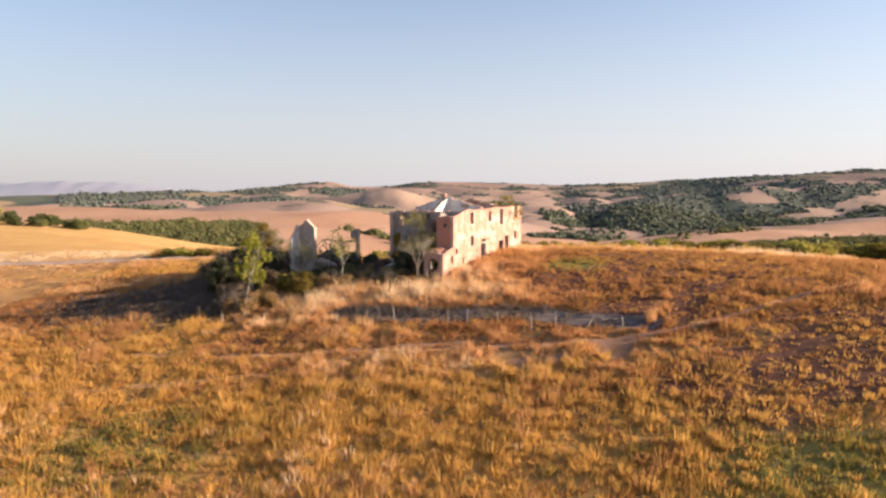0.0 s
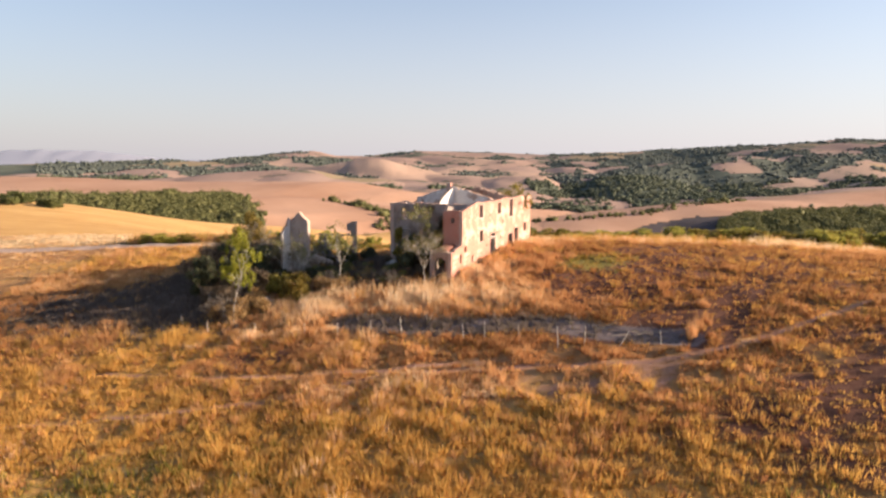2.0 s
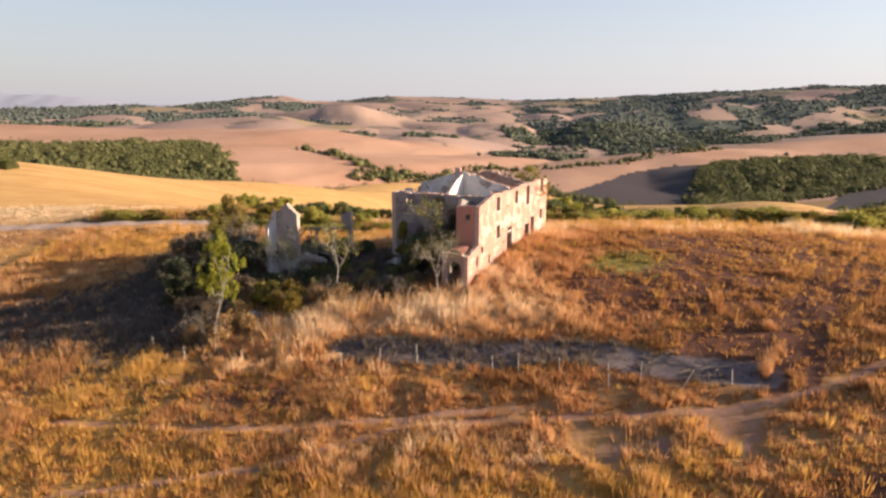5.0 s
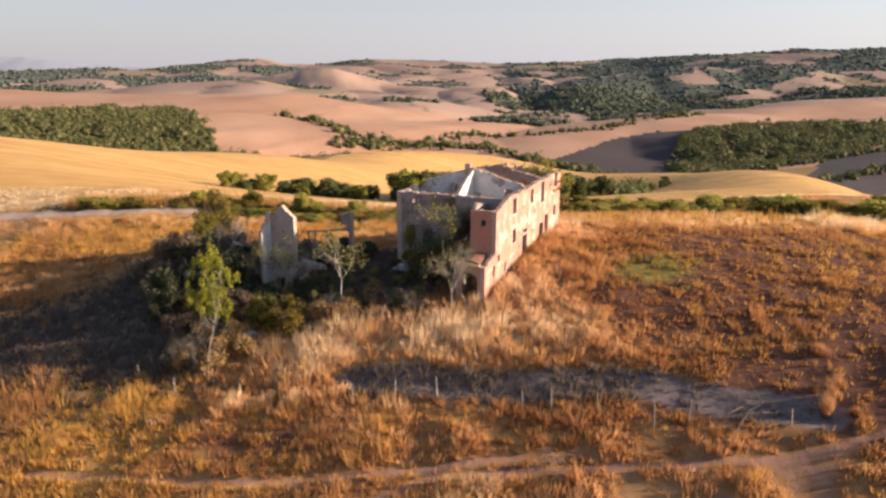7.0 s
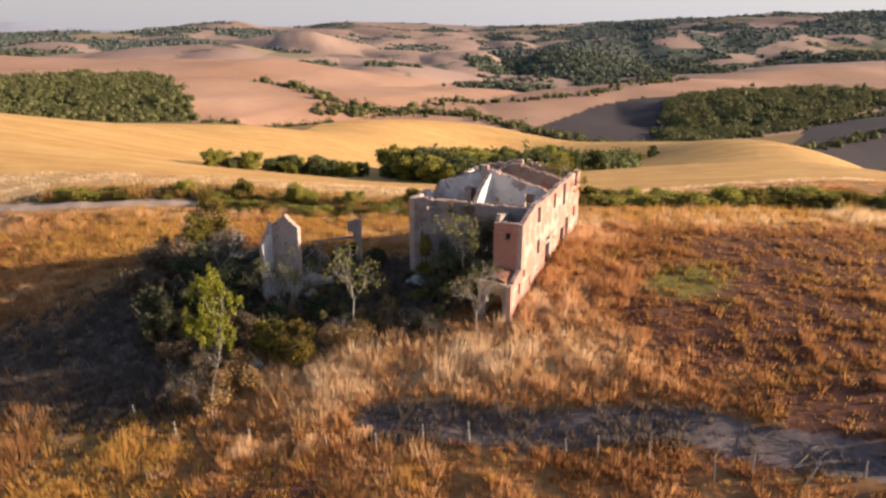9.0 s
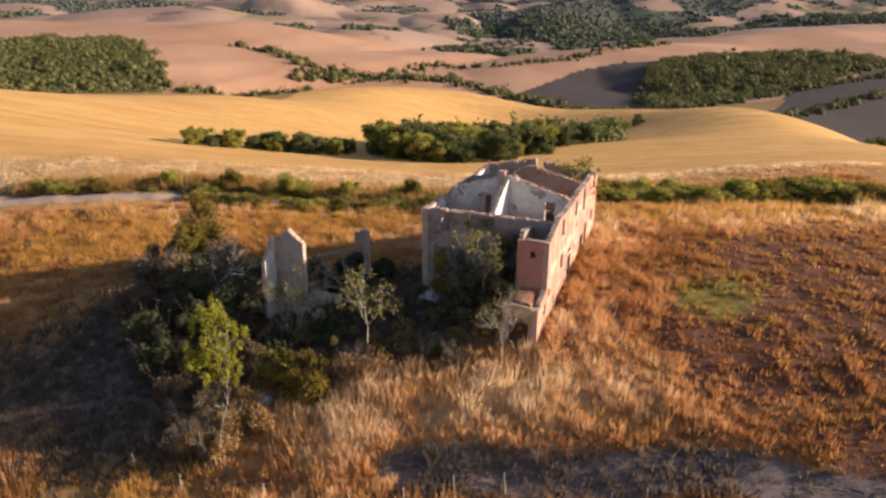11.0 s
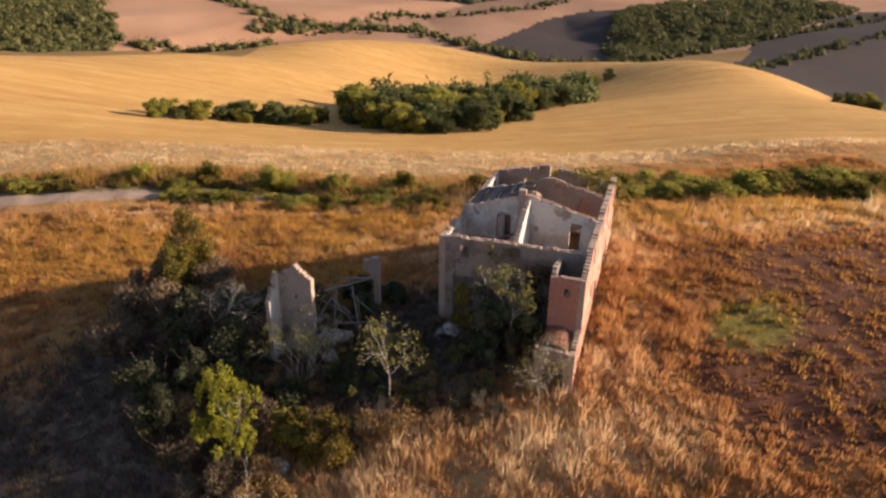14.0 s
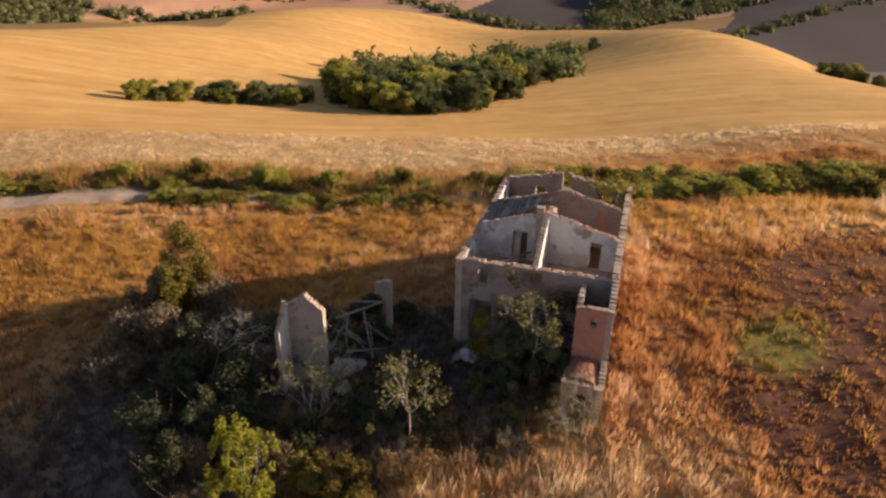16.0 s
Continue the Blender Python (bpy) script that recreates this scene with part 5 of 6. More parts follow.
for k, (x, y, wd, hg, leaf) in enumerate(((-26.8, 86.4, 2.0, 2.6, LEAF_WITHERED), (-24.6, 80.9, 1.5, 2.2, LEAF_RUST), (-22.4, 81.4, 1.5, 2.4, LEAF_RUST), (-27.4, 89.8, 2.0, 3.0, LEAF_WITHERED), (-21.4, 83.2, 1.5, 2.6, LEAF_RUST),
                                          (-24.2, 83.4, 1.6, 3.2, LEAF_WITHERED), (-22.8, 79.9, 1.3, 1.8, LEAF_RUST), (-20.4, 81.6, 1.2, 1.6, LEAF_RUST), (-25.8, 83.0, 1.6, 2.2, LEAF_WITHERED))):
    bush("withered_scrub", x, y, wd, hg, "dry brown scrub at the foot of the lime-green tree" if leaf == LEAF_RUST else "grey-brown withered scrub on the shady slope", leaf, 300 + k, 12, 230, 0.085, group="withered scrub", core=0, droop=-1.3)
bush("olive_bush", -19.4, 86.2, 2.0, 3.0, "yellow-olive bush leaning out of the dark thicket", LEAF_OLIVE, 28, 10, 230, 0.12)
bush("olive_bush", -17.4, 84.4, 2.5, 3.2, "round gold-olive bush at the edge of the shade", LEAF_AMBER, 18, 26, 210, 0.12, core=0.3, droop=-0.9, lump=(0.16, 0.36), reach=0.95)
bush("rust_bush", -13.4, 85.4, 2.5, 2.3, "low rust-brown bush under the young tree", LEAF_RUST, 19, 16, 220, 0.10, core=0, droop=-1.2)
bare_shrub("dead_shrub", -14.0, 85.4, 2.8, "thin dead shrub among rust-brown growth", 20, 7)
bare_shrub("dead_shrub", -6.4, 85.4, 2.6, "thin dead shrub in dry grass before the house", 21, 9)
bare_shrub("dead_shrub", -8.6, 86.6, 1.9, "thin dead shrub in dry grass before the house", 22, 8)
tree("bare_tree", -26.2, 98.6, 7.4, "leafless grey tree among dark bushes", TWIG, BARK, 23, 0.3, 40, 4, 0.07, 3, 0.05, 0.4, (3, 4))
bare_shrub("half_dead_shrub", -18.7, 92.0, 5.4, "half-dead shrub before the grey gable", 24, 10, BARK, 24, 4, LEAF_SAGE)
bush("tall_olive_tree", -28.6, 112.6, 3.0, 8.4, "tall rounded olive-green tree at the end of the dark thicket", LEAF_AMBER, 25, 26, 300, 0.13, category="tree", core=0.3, droop=-0.6, lump=(0.2, 0.42), reach=0.95)
bush("olive_green_tree", -29.4, 108.4, 2.6, 6.6, "olive-green tree in front of the taller one", LEAF_OLIVE, 27, 22, 280, 0.13, category="tree", core=0.3, droop=-0.6, lump=(0.2, 0.42), reach=0.95)
for k, (x, y, wd, hg) in enumerate(((-32.0, 109.2, 2.8, 4.6), (-32.6, 105.0, 2.8, 4.4), (-30.2, 104.2, 2.4, 5.0), (-33.4, 100.6, 2.6, 3.4), (-31.2, 113.0, 2.2, 4.2), (-26.4, 108.4, 2.4, 4.6))):
    bush("dead_thicket", x, y, wd, hg, "grey-brown withered thicket beside the olive-green tree", LEAF_WITHERED, 400 + k, 14, 250, 0.11, group="withered thicket", core=0.35, droop=-1.0)
for k, (x, y, wd, hg) in enumerate(((-22.4, 88.2, 2.2, 3.2), (-23.6, 91.8, 2.6, 4.2), (-24.4, 95.6, 2.7, 4.8), (-25.2, 99.6, 2.6, 4.6), (-24.4, 103.0, 2.6, 4.2), (-21.4, 101.0, 2.3, 4.2),
                                    (-21.6, 96.0, 2.1, 3.8), (-16.0, 90.6, 1.7, 1.8), (-20.0, 90.0, 1.8, 2.4), (-17.4, 101.6, 2.0, 3.0), (-13.6, 103.0, 1.8, 2.2), (-30.8, 95.4, 2.4, 2.4),
                                    (-28.6, 99.0, 2.2, 2.6), (-15.6, 98.4, 1.8, 2.4), (-13.0, 99.6, 1.6, 2.2), (-17.0, 96.6, 1.5, 2.6), (-10.4, 101.4, 1.6, 1.8), (-28.4, 104.4, 2.3, 3.0), (-27.2, 90.6, 1.8, 2.0))):
    bush("dark_bush", x, y, wd, hg, "dense dark-green bush in the thicket beside the ruin" if k % 3 else "half-withered grey-green bush in the thicket beside the ruin", LEAF_DARK if k % 3 else LEAF_WITHERED, 200 + k, 12, 260, 0.12, group="thicket beside the ruin", core=0.4 if k % 3 else 0, droop=-0.5)
for k, (x, y, wd, hg, leaf) in enumerate(((-4.6, 92.0, 2.0, 5.2, LEAF_DARK), (-2.6, 90.6, 2.0, 5.8, LEAF_DARK), (-1.2, 89.2, 1.5, 4.6, LEAF_DARK), (-6.1, 93.6, 1.3, 6.4, LEAF_OLIVE), (-5.2, 90.2, 1.6, 3.6, LEAF_DARK))):
    bush("wall_bush", x, y, wd, hg, "climbing dark bush against the shaded house front", leaf, 230 + k, 10, 170, 0.13, group="bushes at the house front")
tree("wall_tree", -3.4, 90.4, 7.6, "thin tree with yellow-green tufts leaning on the house front", LEAF_SAGE, BARK, 31, 0.35, 36, 3, 0.05, 10, 0.12, 0.45)
tree("sapling", 7.0, 105.0, 8.8, "sapling growing up through the roofless rooms", LEAF_OLIVE, BARK, 33, 0.55, 34, 3, 0.06, 14, 0.15, 0.5)

boulder("pale_stone", 0.7, RUBBLE, None, pose(-20.6, 84.2, on_ground(-20.6, 84.2, 0.2)), 91, 0.75, 3)
tagged(bpy.data.objects["pale_stone"], "pale rounded stone block among dark bushes", "stone")

# brambles and weeds in the shady yard
yard = random.Random(640)
for k in range(84):
    u, v = yard.uniform(-4.8, 5.4), yard.uniform(3.2, 19.5)
    if u > 2.5 and v > 12:
        u -= 3
    w = HOUSE @ Vector((u, v, 0))
    kind = k % 4
    bush("bramble", w.x, w.y, yard.uniform(0.7, 1.3), yard.uniform(0.7, 1.7), ("low tangled bramble in the shady yard", "grey withered weeds in the shady yard", "grey withered weeds in the shady yard", "withered brown bramble in the shady yard")[kind],
         (LEAF_SAGE, LEAF_WITHERED, LEAF_WITHERED, LEAF_RUST)[kind], 650 + k, 6, 120, 0.085, group="yard brambles", core=0, droop=-1.2)

# ivy on the shaded house front
ivy = thing("ivy", HOUSE, "dark ivy and dead creeper hanging on the shaded house front", "ivy")
q = random.Random(720)
# upper tufts get lighter olive leaves: their sunlight is in the leaf colour
for name, mat, n, seed in (("leaves", LEAF_DARK, 74, 721), ("dead_creeper", LEAF_WITHERED, 60, 722), *(("sunlit_tuft", LEAF_OLIVE, 1, 723 + i) for i in range(7))):
    cs = []
    for _ in range(n):
        v = min(11.2, abs(q.gauss(3.6, 2.2)) + 0.8)
        cs.append((6.0 - q.uniform(0, 0.5), v, q.uniform(-0.5, 6.6 - 0.35 * abs(v - 3.5)) if mat != LEAF_OLIVE else q.uniform(4.5, 7.6)))
    v, f = leaf_cloud(np.random.RandomState(seed), cs, [(0.3, 0.55, 0.6)] * n, 60, 0.1, 0.4)
    child(name, cloud_mesh(name, v, f, mat), ivy)

# fence
r = random.Random(77)
for k, (x, y, hh, tilt) in enumerate(((-28.3, 80, 1.5, 3), (-24.9, 77.4, 1.5, -4), (-19.6, 75.8, 1.4, 3), (-14.5, 74.1, 1.5, 5), (-11.3, 73.5, 1.6, -2), (-8.2, 74.2, 1.4, 2), (-5.2, 73.2, 1.7, -3),
                                      (0.6, 70.9, 1.7, 2), (2.5, 70.5, 1.8, -2), (5.6, 69.7, 1.5, 3), (8.7, 67.4, 2.0, -4), (11.0, 67.4, 1.9, -3), (13.6, 66.2, 1.9, -34), (17.3, 66.0, 1.4, 6))):
    post = thing("fence_post", pose(x, y, on_ground(x, y, -0.15), r.uniform(-4, 4), -tilt, r.uniform(0, 90)), "grey weathered wooden fence post in dry grass" if abs(tilt) < 20 else "fallen-over grey fence post propped in the grass", "post", "old field fence")
    pts = [(Vector((0.01 * math.sin(j), 0.01 * math.cos(2 * j), hh * j / 4)), 0.05 - 0.004 * j) for j in range(5)]
    v, f = tubes([(a[0], b[0], a[1], b[1]) for a, b in zip(pts, pts[1:])], 6)
    n = len(v)
    f.append(tuple(range(n - 6, n)))
    link_mesh("shaft", v, f, POST, post)
    nail = box_mesh("staple", 0.02, 0.16, 0.05, 0.004)
    nail.materials.append(DARK_BARK)
    child("staple", nail, post).location = (0, 0, hh * 0.8)

# brushwood by the ditch
pile = thing("brushwood", pose(15.6, 69.2, on_ground(15.6, 69.2)), "heap of cut grey branches by the track", "branches")
for k in range(26):
    p = Vector((r.gauss(0, 2.2), r.gauss(0, 0.8), 0.1))
    d = Vector((r.gauss(0, 1), r.gauss(0, 0.7), r.uniform(0.1, 0.5)))
    v, f = tubes([(p, p + d, 0.035, 0.02), (p + d, p + d * 1.7 + Vector((0, 0, r.uniform(-0.1, 0.3))), 0.02, 0.008)], 4)
    link_mesh("branch", v, f, TWIG, pile)

# ---------------------------------------------------------------- hedge behind the house and the grove in the hollow
def scatter_copies(kinds, spots, rng, flat=1.0):
    for x, y, k in spots:
        ob = copy_thing(rng.choice(kinds), pose(x, y, on_ground(x, y, -0.1), 0, 0, rng.uniform(0, 360)))
        ob.scale = (k * rng.uniform(1.0, 1.45) / flat, k * rng.uniform(1.0, 1.45) / flat, k * rng.uniform(0.75, 1.05) * flat)


rng = random.Random(500)
HX = [p[0] for p in HEDGE_LINE]
HY = [p[1] for p in HEDGE_LINE]
hedge = [bush("hedge_bush", -40 + 9 * k, float(np.interp(-40 + 9 * k, HX, HY)), 2.3, 2.6 + 0.4 * (k % 3), "green wild hedge bush along the track", LEAF_OLIVE if k in (1, 4) else LEAF_HEDGE, 520 + k, 28, 190, 0.14, group="hedge along the track", core=0, droop=-1.1, lump=(0.13, 0.36), reach=0.98) for k in range(5)]
spots = []
for k in range(238):
    x = rng.uniform(-60, 118)
    wide = 5.2 if x > 5 else 3.0
    spots.append((x, float(np.interp(x, HX, HY)) + rng.uniform(-wide, wide), rng.uniform(0.4, 0.95) * (1.25 if x > 5 else 0.8)))
for k in range(44):
    x = rng.uniform(-36, 0)
    spots.append((x, float(np.interp(x, HX, HY)) - rng.uniform(5, 9), rng.uniform(0.35, 0.7)))
for k in range(16):
    spots.append((rng.uniform(118, 190), rng.uniform(122, 134), rng.uniform(0.9, 1.4)))
scatter_copies(hedge, spots, rng, 0.8)

grove = [bush("grove_tree", 20 + 14 * k, 238 + 12 * k, 5.2, 8.0 + k % 3, "rounded green tree in the grove in the hollow", LEAF_HEDGE if k == 1 else LEAF_GROVE, 560 + k, 30, 150, 0.30, group="grove in the hollow", category="tree", core=0.4, droop=-0.7, lump=(0.14, 0.36), reach=0.98) for k in range(5)]
GROVE = ((-4, 262), (-2, 240), (11, 224), (25, 220), (40, 237), (55, 257), (94, 326), (140, 420), (172, 486), (150, 512), (105, 500), (60, 440), (20, 385), (2, 320))
spots = []
while len(spots) < 200:
    y = 218 + 130 * rng.random() ** 1.2
    x = rng.uniform(-6, 110)
    if within(np.float64(x), np.float64(y), GROVE):
        spots.append((x, y, rng.uniform(0.6, 1.25)))
for k in range(46):
    t = rng.random()
    spots.append((-57 + 56 * t, 236 + 18 * t + rng.uniform(-4, 8 + 10 * t), rng.uniform(0.3, 0.75)))
for k in range(10):
    spots.append((rng.uniform(165, 195), rng.uniform(478, 500), rng.uniform(0.4, 0.7)))
for k in range(20):
    t = rng.random()
    spots.append((-126 - 45 * t, 247 + rng.uniform(-5, 8) + 3 * t, rng.uniform(0.3, 0.55) + 0.3 * t))
for k in range(26):
    t = rng.random()
    spots.append((222 + 85 * t + rng.uniform(0, 16), 300 + 125 * t, rng.uniform(0.5, 1.0)))
scatter_copies(grove, spots, rng)


# ---------------------------------------------------------------- woods on the far hills: one mass of crowns
def crowns(spots, size_lo, size_hi, rs, name, label, material, sub, flat=0.9, sprays=24):
    bm = bmesh.new()
    bmesh.ops.create_icosphere(bm, subdivisions=sub, radius=1)
    base = np.array([q.co[:] for q in bm.verts])
    tri = np.array([[q.index for q in f.verts] for f in bm.faces])
    bm.free()
    spots = np.asarray(spots, float)
    n, m = len(spots), len(base)
    s = (size_lo + (size_hi - size_lo) * rs.uniform(0, 1, (n, 1, 1)) ** 1.6) * np.array([1, 1, flat]) * rs.uniform(0.8, 1.25, (n, 1, 3)) * 0.8
    s = s * (1 + 0.4 * waves(spots[:, 0], spots[:, 1], 45, 61))[:, None, None].clip(0.6, 1.5)
    v = base[None] * (1 + 0.36 * rs.uniform(-1, 1, (n, m, 1))) * s
    z = land(spots[:, 0], spots[:, 1])
    v = v + np.stack((spots[:, 0], spots[:, 1], z + 0.55 * s[:, 0, 2]), -1)[:, None, :]
    f = (tri[None] + (np.arange(n) * m)[:, None, None]).reshape(-1, 3)
    # ragged sprays of leaves all over each crown
    k = sprays
    d = rs.normal(size=(n, k, 3))
    d[:, :, 2] = np.abs(d[:, :, 2]) * 1.1 - 0.15
    d /= np.linalg.norm(d, axis=2)[:, :, None]
    lump = 1 + 0.35 * np.sin(d[:, :, :1] * 5 + rs.uniform(0, 6, (n, 1, 1))) * np.sin(d[:, :, 1:2] * 4 + rs.uniform(0, 6, (n, 1, 1)))
    c = d * s / 0.8 * lump * rs.uniform(0.85, 1.15, (n, k, 1)) + np.stack((spots[:, 0], spots[:, 1], z + 0.55 * s[:, 0, 2]), -1)[:, None, :]
    a = rs.normal(size=(n, k, 3)) + np.array([0, 0, 0.6])
    a /= np.linalg.norm(a, axis=2)[:, :, None]
    b = np.cross(a, rs.normal(size=(n, k, 3)))
    b /= np.linalg.norm(b, axis=2)[:, :, None]
    ln = 0.30 * s[:, :, :1] * rs.uniform(0.6, 1.4, (n, k, 1))
    leaf = np.stack((c - a * ln, c + b * ln * 0.7, c + a * ln), 2).reshape(-1, 3)
    v = np.concatenate((v.reshape(-1, 3), leaf))
    f = np.concatenate((f, n * m + np.arange(3 * n * k).reshape(-1, 3)))
    me = cloud_mesh(name, v, f, material)
    return tagged(new(name, me), label, "woods", kind="stuff")


rs = np.random.RandomState(900)


def along(n, pts, wide):
    out, xs = [], np.array(pts, float)
    seg = np.hypot(*(xs[1:] - xs[:-1]).T)
    for _ in range(n):
        k = rs.choice(len(seg), p=seg / seg.sum())
        p = xs[k] + (xs[k + 1] - xs[k]) * rs.uniform()
        out.append(tuple(p + rs.normal(0, wide, 2)))
    return out


def inside_of(n, corners):
    """Spots inside an outline, with an uneven edge."""
    pts = np.array(corners, float)
    lo, hi = pts.min(0), pts.max(0)
    out = []
    while len(out) < n:
        p = rs.uniform(lo, hi, (600, 2))
        q = p + rs.normal(0, 0.012, (600, 2)) * (hi - lo)
        out += [tuple(v) for v in p[within(q[:, 0], q[:, 1], tuple(corners))]]
    return out[:n]


far_grove = inside_of(900, GROVE)
crowns([q for q in far_grove if q[1] > 325], 2.6, 5.6, rs, "far_grove", "dense green trees at the far end of the grove", LEAF_GROVE, 2, 1.15, 90)
mid_spots = inside_of(4400, WOODS["left_hill"]) + inside_of(4800, WOODS["right_hill"])
mid_spots += along(150, ((-150, 1056), (-98, 1034), (-55, 961), (-32, 895)), 7) + along(110, ((-170, 752), (-138, 762), (-116, 766), (-76, 772), (-40, 800)), 5)
mid_spots += along(260, ((-60, 880), (-32, 905), (10, 925), (72, 958), (125, 950)), 11) + along(200, ((125, 950), (152, 898), (183, 844), (211, 800), (240, 740), (283, 692)), 10)
mid_spots += along(170, ((80, 1000), (116, 1075), (206, 1054), (259, 1063), (326, 1082), (405, 1129), (555, 1225)), 9) + along(70, ((283, 690), (380, 735), (478, 785), (560, 835)), 6)
mid_spots += along(110, ((520, 812), (591, 838), (674, 878), (823, 930)), 6) + along(80, ((340, 580), (430, 640), (519, 690), (655, 748)), 4) + along(14, ((-300, 575), (-230, 580), (-150, 610)), 10)
crowns(mid_spots, 1.7, 5.2, rs, "hillside_wood", "green woods and hedgerows on the hillsides across the valley", LEAF_FAR, 1, 0.95, 40)
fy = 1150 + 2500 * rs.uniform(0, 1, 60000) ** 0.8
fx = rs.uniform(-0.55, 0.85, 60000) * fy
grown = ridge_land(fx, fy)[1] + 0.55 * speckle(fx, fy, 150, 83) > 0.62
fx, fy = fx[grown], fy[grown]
close_by = fy < 2000
crowns(list(zip(fx[close_by][:5200], fy[close_by][:5200])) + along(160, ((180, 1330), (240, 1480), (300, 1600), (420, 1700), (600, 1740)), 14), 3.5, 8.0, rs, "valley_wood", "green woods in the side valleys, haze in their leaf colour", LEAF_VALLEY_HAZE, 1, 0.7, 18)
crowns(list(zip(fx[~close_by][:8500], fy[~close_by][:8500])), 4, 8.5, rs, "ridge_wood", "woods on the distant ridges, greyed by haze in their leaf colour", LEAF_RIDGE_HAZE, 1, 0.6, 10)


# ---------------------------------------------------------------- dry grass
def grass_material():
    m, nd, lk, bsdf = nodes_of("dry_grass_blade")
    a = nd.new("ShaderNodeAttribute")
    a.attribute_name = "tone"
    col = ramp_node(nd, ((0.0, (0.14, 0.104, 0.082)), (0.03, (0.18, 0.138, 0.115)), (0.08, (0.22, 0.175, 0.15)), (0.115, (0.12, 0.112, 0.034)), (0.155, (0.25, 0.215, 0.036)), (0.19, (0.48, 0.29, 0.07)), (0.245, (0.62, 0.365, 0.095)), (0.29, (0.56, 0.31, 0.088)), (0.315, (0.25, 0.11, 0.043)), (0.5, (0.47, 0.228, 0.088)), (0.72, (0.63, 0.368, 0.165)), (1.0, (0.82, 0.64, 0.42))))
    lk.new(a.outputs["Fac"], col.inputs[0])
    lk.new(col.outputs[0], bsdf.inputs["Base Color"])
    bsdf.inputs["Roughness"].default_value = 0.8
    bsdf.inputs["Specular IOR Level"].default_value = 0.15
    tr = nd.new("ShaderNodeBsdfTranslucent")
    lk.new(col.outputs[0], tr.inputs[0])
    mx = nd.new("ShaderNodeMixShader")
    mx.inputs[0].default_value = 0.5
    lk.new(bsdf.outputs[0], mx.inputs[1])
    lk.new(tr.outputs[0], mx.inputs[2])
    lk.new(mx.outputs[0], nd["Material Output"].inputs[0])
    return m


def grass(name, n, x0, x1, y0, y1, blades, label, material, seed, lo=0.22, hi=0.62, wide=0.035, tuft=0.16, reeds=0.0):
    rs = np.random.RandomState(seed)
    x, y = rs.uniform(x0, x1, n), rs.uniform(y0, y1, n)
    ok = np.abs(x + 0.12 * (y - 40)) < 30 + 0.72 * np.maximum(y - 34, 0)
    ok &= y + 6 > 30 * rs.uniform(0, 1, n) ** 3
    if reeds:                          # a belt before the hedge
        ok &= np.abs(near_line(x, y - 2.0, HEDGE_LINE) - 1) < reeds
    elif tuft > 0.5:                   # only beyond the meadow
        ok &= (y > 138) | (x < -60)
    x, y = x[ok], y[ok]
    stubble, scrub, pink, brown, track, dark, pale, green, red, lane, gold, shade_tone = cover(x, y)
    local = np.array(HOUSE.inverted())
    u = local[0, 0] * x + local[0, 1] * y + local[0, 3]
    v = local[1, 0] * x + local[1, 1] * y + local[1, 3]
    inside = (u > -0.2) & (u < 24.4) & (v > -0.05) & (v < 12.1) & ((u > 6) | (v < 2.9))
    shade_yard = (u > -6) & (u < 12) & (v > 3) & (v < 24)
    clump = speckle(x, y, 1.7, 21) * 0.6 + speckle(x, y, 6, 22) * 0.5
    keep = (track + lane + 0.66 * dark * (1 - 0.6 * (near_line(x, y, DITCH) < 3)) + 0.42 * red + 0.1 * rs.normal(size=len(x)) < 0.62) & ~inside & (stubble < 0.2) & (rs.uniform(size=len(x)) < 0.72 + 0.4 * clump)
    keep &= ~(shade_yard & (rs.uniform(size=len(x)) < 0.1))
    keep &= rs.uniform(size=len(x)) > 0.74 * np.clip((red - 0.4) * 2.2, 0, 1)
    x, y, dark, pale, green, clump, red, gold, shade_tone = x[keep], y[keep], dark[keep], pale[keep], green[keep], clump[keep], red[keep], gold[keep], shade_tone[keep]
    n = len(x)
    h = rs.uniform(lo, hi, n) * (0.85 + 0.45 * clump) * (1 + 0.7 * pale) * (1 - 0.4 * dark) * (1 - 0.35 * np.clip(red, 0, 1) * (1 - pale))
    h *= np.where(rs.uniform(size=n) < 0.05, 1.5, 1.0)
    tone = 0.58 + 0.17 * clump + 0.17 * speckle(x, y, 9, 23) - 0.42 * np.clip(red, 0, 1) * (1 - pale) - 0.1 * bell(x, y, -30, 52, 15, 12) + 0.42 * pale - 0.34 * dark + rs.normal(0, 0.07, n)
    g = green + 0.18 * rs.normal(size=n) + 0.24 * speckle(x, y, 3, 24)
    tone = tone - 0.13 * np.clip((x - 4) / 6, 0, 1) * np.clip((108 - y) / 10, 0, 1) + 0.06 * np.clip((70 - y) / 10, 0, 1) + 0.07 * np.clip(-x / 10, 0, 1) * np.clip((80 - y) / 8, 0, 1)
    tone = np.where(gold + 0.3 * rs.normal(size=n) > 0.62, rs.uniform(0.232, 0.266, n), np.clip(tone, 0.32, 1))
    # grey weeds in the ditch; yard and slope blades carry shade as dark tone
    ditch_and_shade = np.maximum(np.clip(2 - near_line(x, y, DITCH) / 1.3, 0, 1), bell(x, y, -10.5, 94.3, 9.5, 6, 0.2))
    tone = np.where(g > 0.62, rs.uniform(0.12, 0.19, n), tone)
    tone = np.where(ditch_and_shade + 0.12 * rs.normal(size=n) > 0.5, rs.uniform(0.03, 0.06, n), tone)
    tone = np.where(shade_tone + 0.15 * rs.normal(size=n) > 0.45, rs.uniform(0.0, 0.03, n), tone)
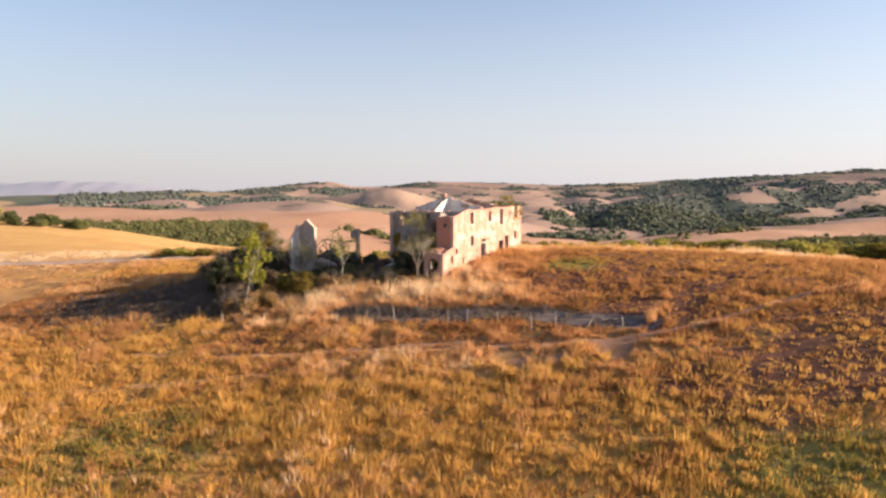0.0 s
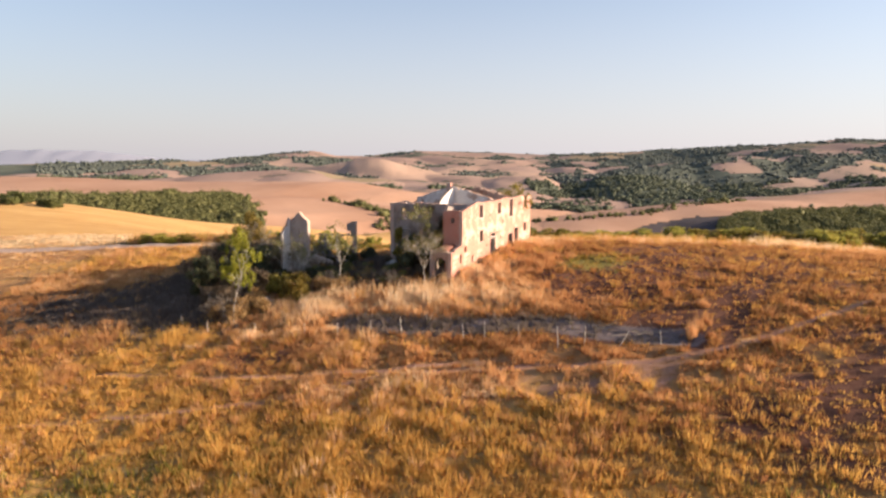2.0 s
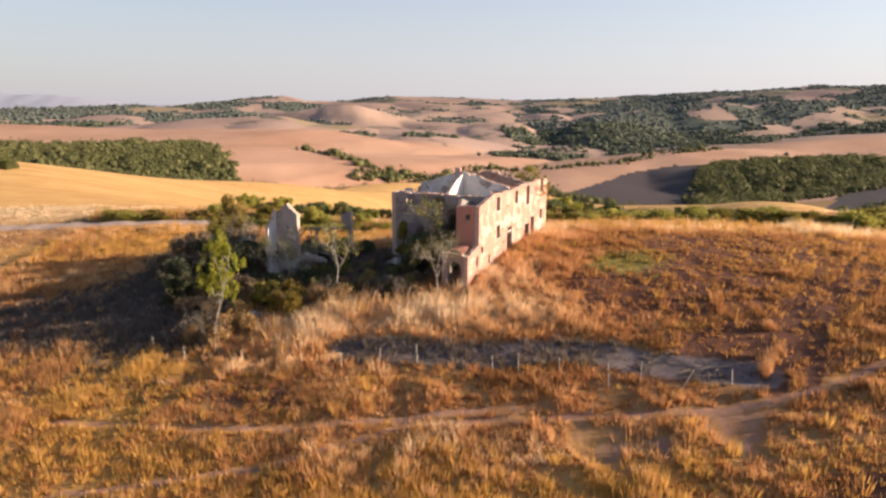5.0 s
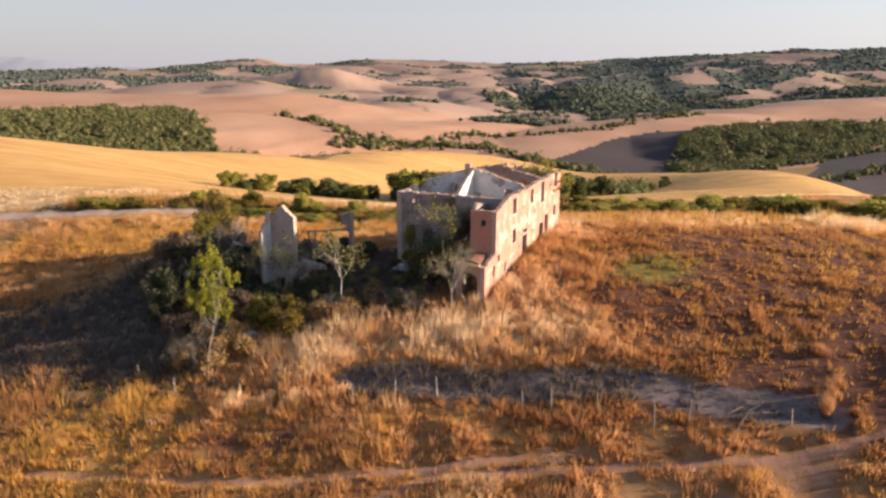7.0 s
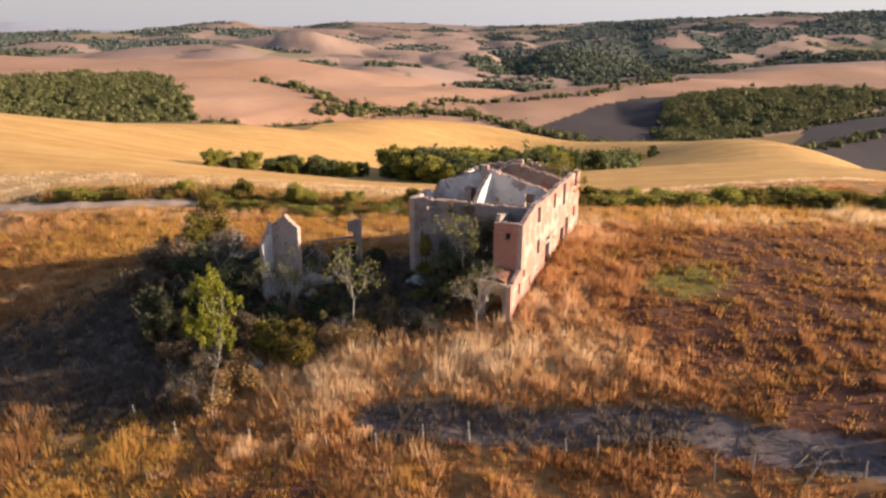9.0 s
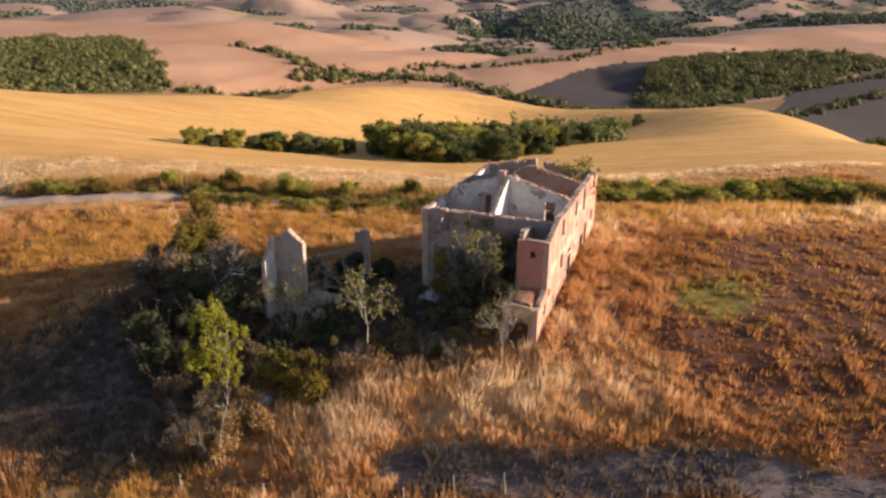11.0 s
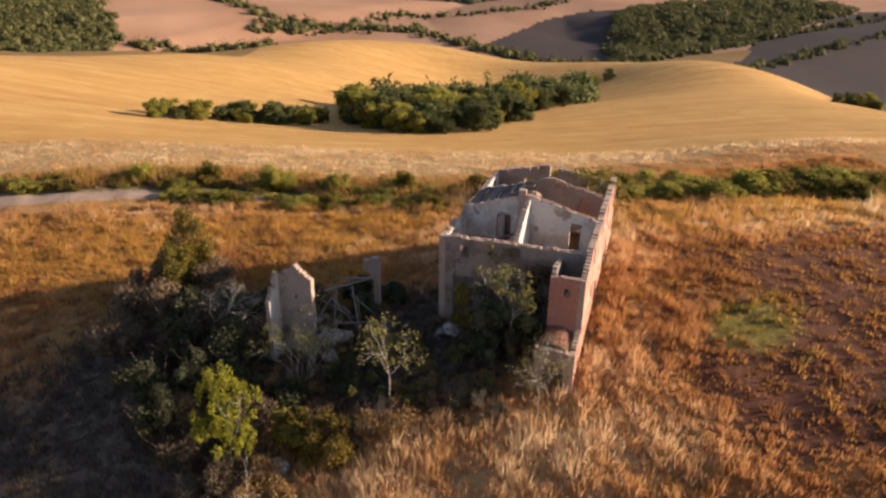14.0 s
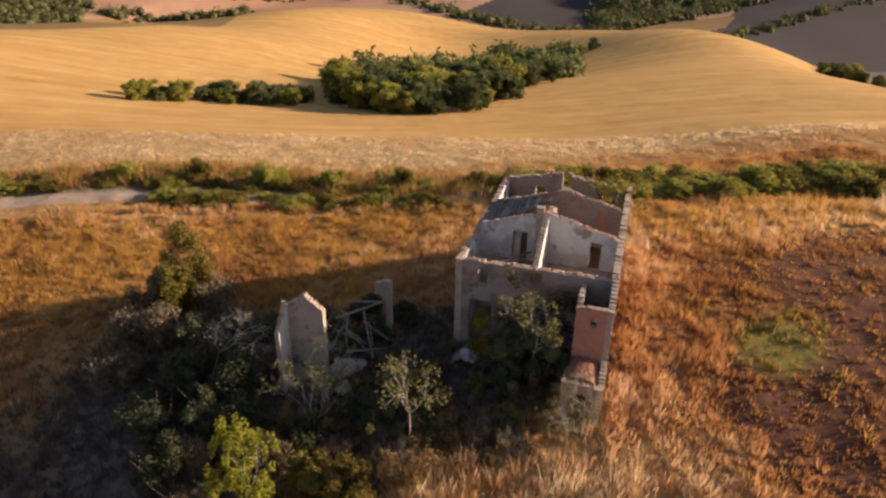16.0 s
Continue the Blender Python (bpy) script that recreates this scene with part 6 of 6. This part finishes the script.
    if reeds:
        tone = np.where(rs.uniform(size=n) < 0.5, rs.uniform(0.12, 0.24, n), rs.uniform(0.45, 0.75, n))
    z = land(x, y)
    X, Y, Z, H, T = (np.repeat(a, blades) for a in (x, y, z, h, tone))
    m = len(X)
    a = rs.uniform(0, math.tau, m)
    d = tuft * np.sqrt(rs.uniform(0, 1, m))
    bx, by = X + d * np.cos(a), Y + d * np.sin(a)
    H = H * rs.uniform(0.6, 1.15, m)
    lean = rs.uniform(0.1, 0.5, m) * H
    b = rs.uniform(0, math.tau, m)
    w = wide * rs.uniform(0.6, 1.3, m)
    dx, dy = np.cos(b) * w, np.sin(b) * w
    tipx, tipy = bx + np.cos(a) * lean, by + np.sin(a) * lean
    v = np.stack((np.stack((bx - dx, by - dy, Z - 0.05), -1), np.stack((bx + dx, by + dy, Z - 0.05), -1), np.stack((tipx, tipy, Z + H), -1)), 1).reshape(-1, 3)
    me = cloud_mesh(name, v, np.arange(3 * m).reshape(-1, 3), material)
    t = np.repeat(np.clip(T + rs.normal(0, 0.03, m), 0, 1), 3)
    me.attributes.new("tone", "FLOAT", "POINT").data.foreach_set("value", t.astype(np.float32))
    return tagged(new(name, me), label, "grass", kind="stuff")


GRASS = grass_material()
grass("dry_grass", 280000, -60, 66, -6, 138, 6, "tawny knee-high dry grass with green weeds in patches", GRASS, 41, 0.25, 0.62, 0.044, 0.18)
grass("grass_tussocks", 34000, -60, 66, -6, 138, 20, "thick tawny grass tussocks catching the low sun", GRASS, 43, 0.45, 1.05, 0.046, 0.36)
grass("tall_grass", 30000, -130, 110, 112, 200, 6, "pale tall grass between the hedge and the stubble", GRASS, 42, 0.14, 0.4, 0.06, 0.55)
grass("reedy_grass", 60000, -62, 118, 112, 154, 7, "yellow-green reedy grass along the hedge", GRASS, 44, 0.6, 1.5, 0.06, 0.4, 4.5)
# tall feathery grass along the rutted track
def feather_grass(x, y, n, reach, lo, hi, seed, tone=0.62, label="tall pale feathery grass clump by the rutted track", group="feather grass by the track"):
    q = np.random.RandomState(seed)
    ob = thing("feather_grass", pose(x, y, on_ground(x, y), 0, 0, 35), label, "grass clump", group)
    a, d, hh = q.uniform(0, math.tau, n), np.sqrt(q.uniform(0, 1, n)), q.uniform(lo, hi, n) * q.uniform(0.6, 1.0, n)
    edge = 1 + 0.3 * np.sin(3 * a + seed)
    bx, by = d * np.cos(a) * reach * edge, d * np.sin(a) * reach * 0.8 * edge
    hh = hh * (1.1 - 0.5 * d)
    lx, ly = q.normal(0, 0.16, n) * hh + 0.08 * bx, q.normal(0, 0.16, n) * hh + 0.08 * by
    z = land(x + bx * 0.82 - by * 0.57, y + bx * 0.57 + by * 0.82) - on_ground(x, y)
    v = np.stack((np.stack((bx - 0.035, by, z - 0.15), -1), np.stack((bx + 0.035, by, z - 0.15), -1), np.stack((bx + lx, by + ly, z + hh), -1)), 1).reshape(-1, 3)
    me = cloud_mesh("plume", v, np.arange(3 * n).reshape(-1, 3), GRASS)
    me.attributes.new("tone", "FLOAT", "POINT").data.foreach_set("value", np.repeat(np.clip(q.normal(tone, 0.09 if tone > 0.3 else 0.02, n), 0, 1), 3).astype(np.float32))
    child("plume", me, ob)


for k, (x, y, reach, hi, tone) in enumerate(((20.2, 66.9, 0.5, 2.5, 0.64), (21.2, 68.0, 0.4, 2.2, 0.56), (22.3, 68.9, 0.45, 2.0, 0.52), (23.6, 73.2, 0.8, 1.3, 0.5), (21.6, 66.0, 0.4, 1.0, 0.5))):
    feather_grass(x, y, int(520 * reach), reach, 0.5, hi, 820 + k, tone)
for k, (x, y, reach, hi, tone) in enumerate(((-20.0, 75.0, 1.0, 1.7, 0.85), (-15.7, 74.6, 0.9, 1.5, 0.85), (-17.8, 74.9, 0.8, 1.2, 0.75), (-12.4, 75.2, 0.9, 1.1, 0.75))):
    feather_grass(x, y, int(420 * reach), reach, 0.4, hi, 840 + k, tone, "blond tall grass tuft at the foot of the slope", "blond grass tufts")
for k, (x, y, reach, hi) in enumerate(((-28.5, 76.8, 2.2, 1.5), (-36.2, 78.4, 2.6, 1.6), (-32.4, 73.0, 2.2, 1.2), (-35.5, 70.5, 2.4, 1.3), (-25.2, 75.8, 1.4, 1.1), (-24.0, 70.0, 1.4, 1.0), (-9.5, 71.2, 1.5, 0.9), (-13.5, 70.4, 1.5, 1.0))):
    feather_grass(x, y, int(560 * reach), reach, 0.35, hi, 860 + k, 0.5 if k % 2 else 0.255, "golden-yellow tall grass mound in the meadow", "golden grass mounds")
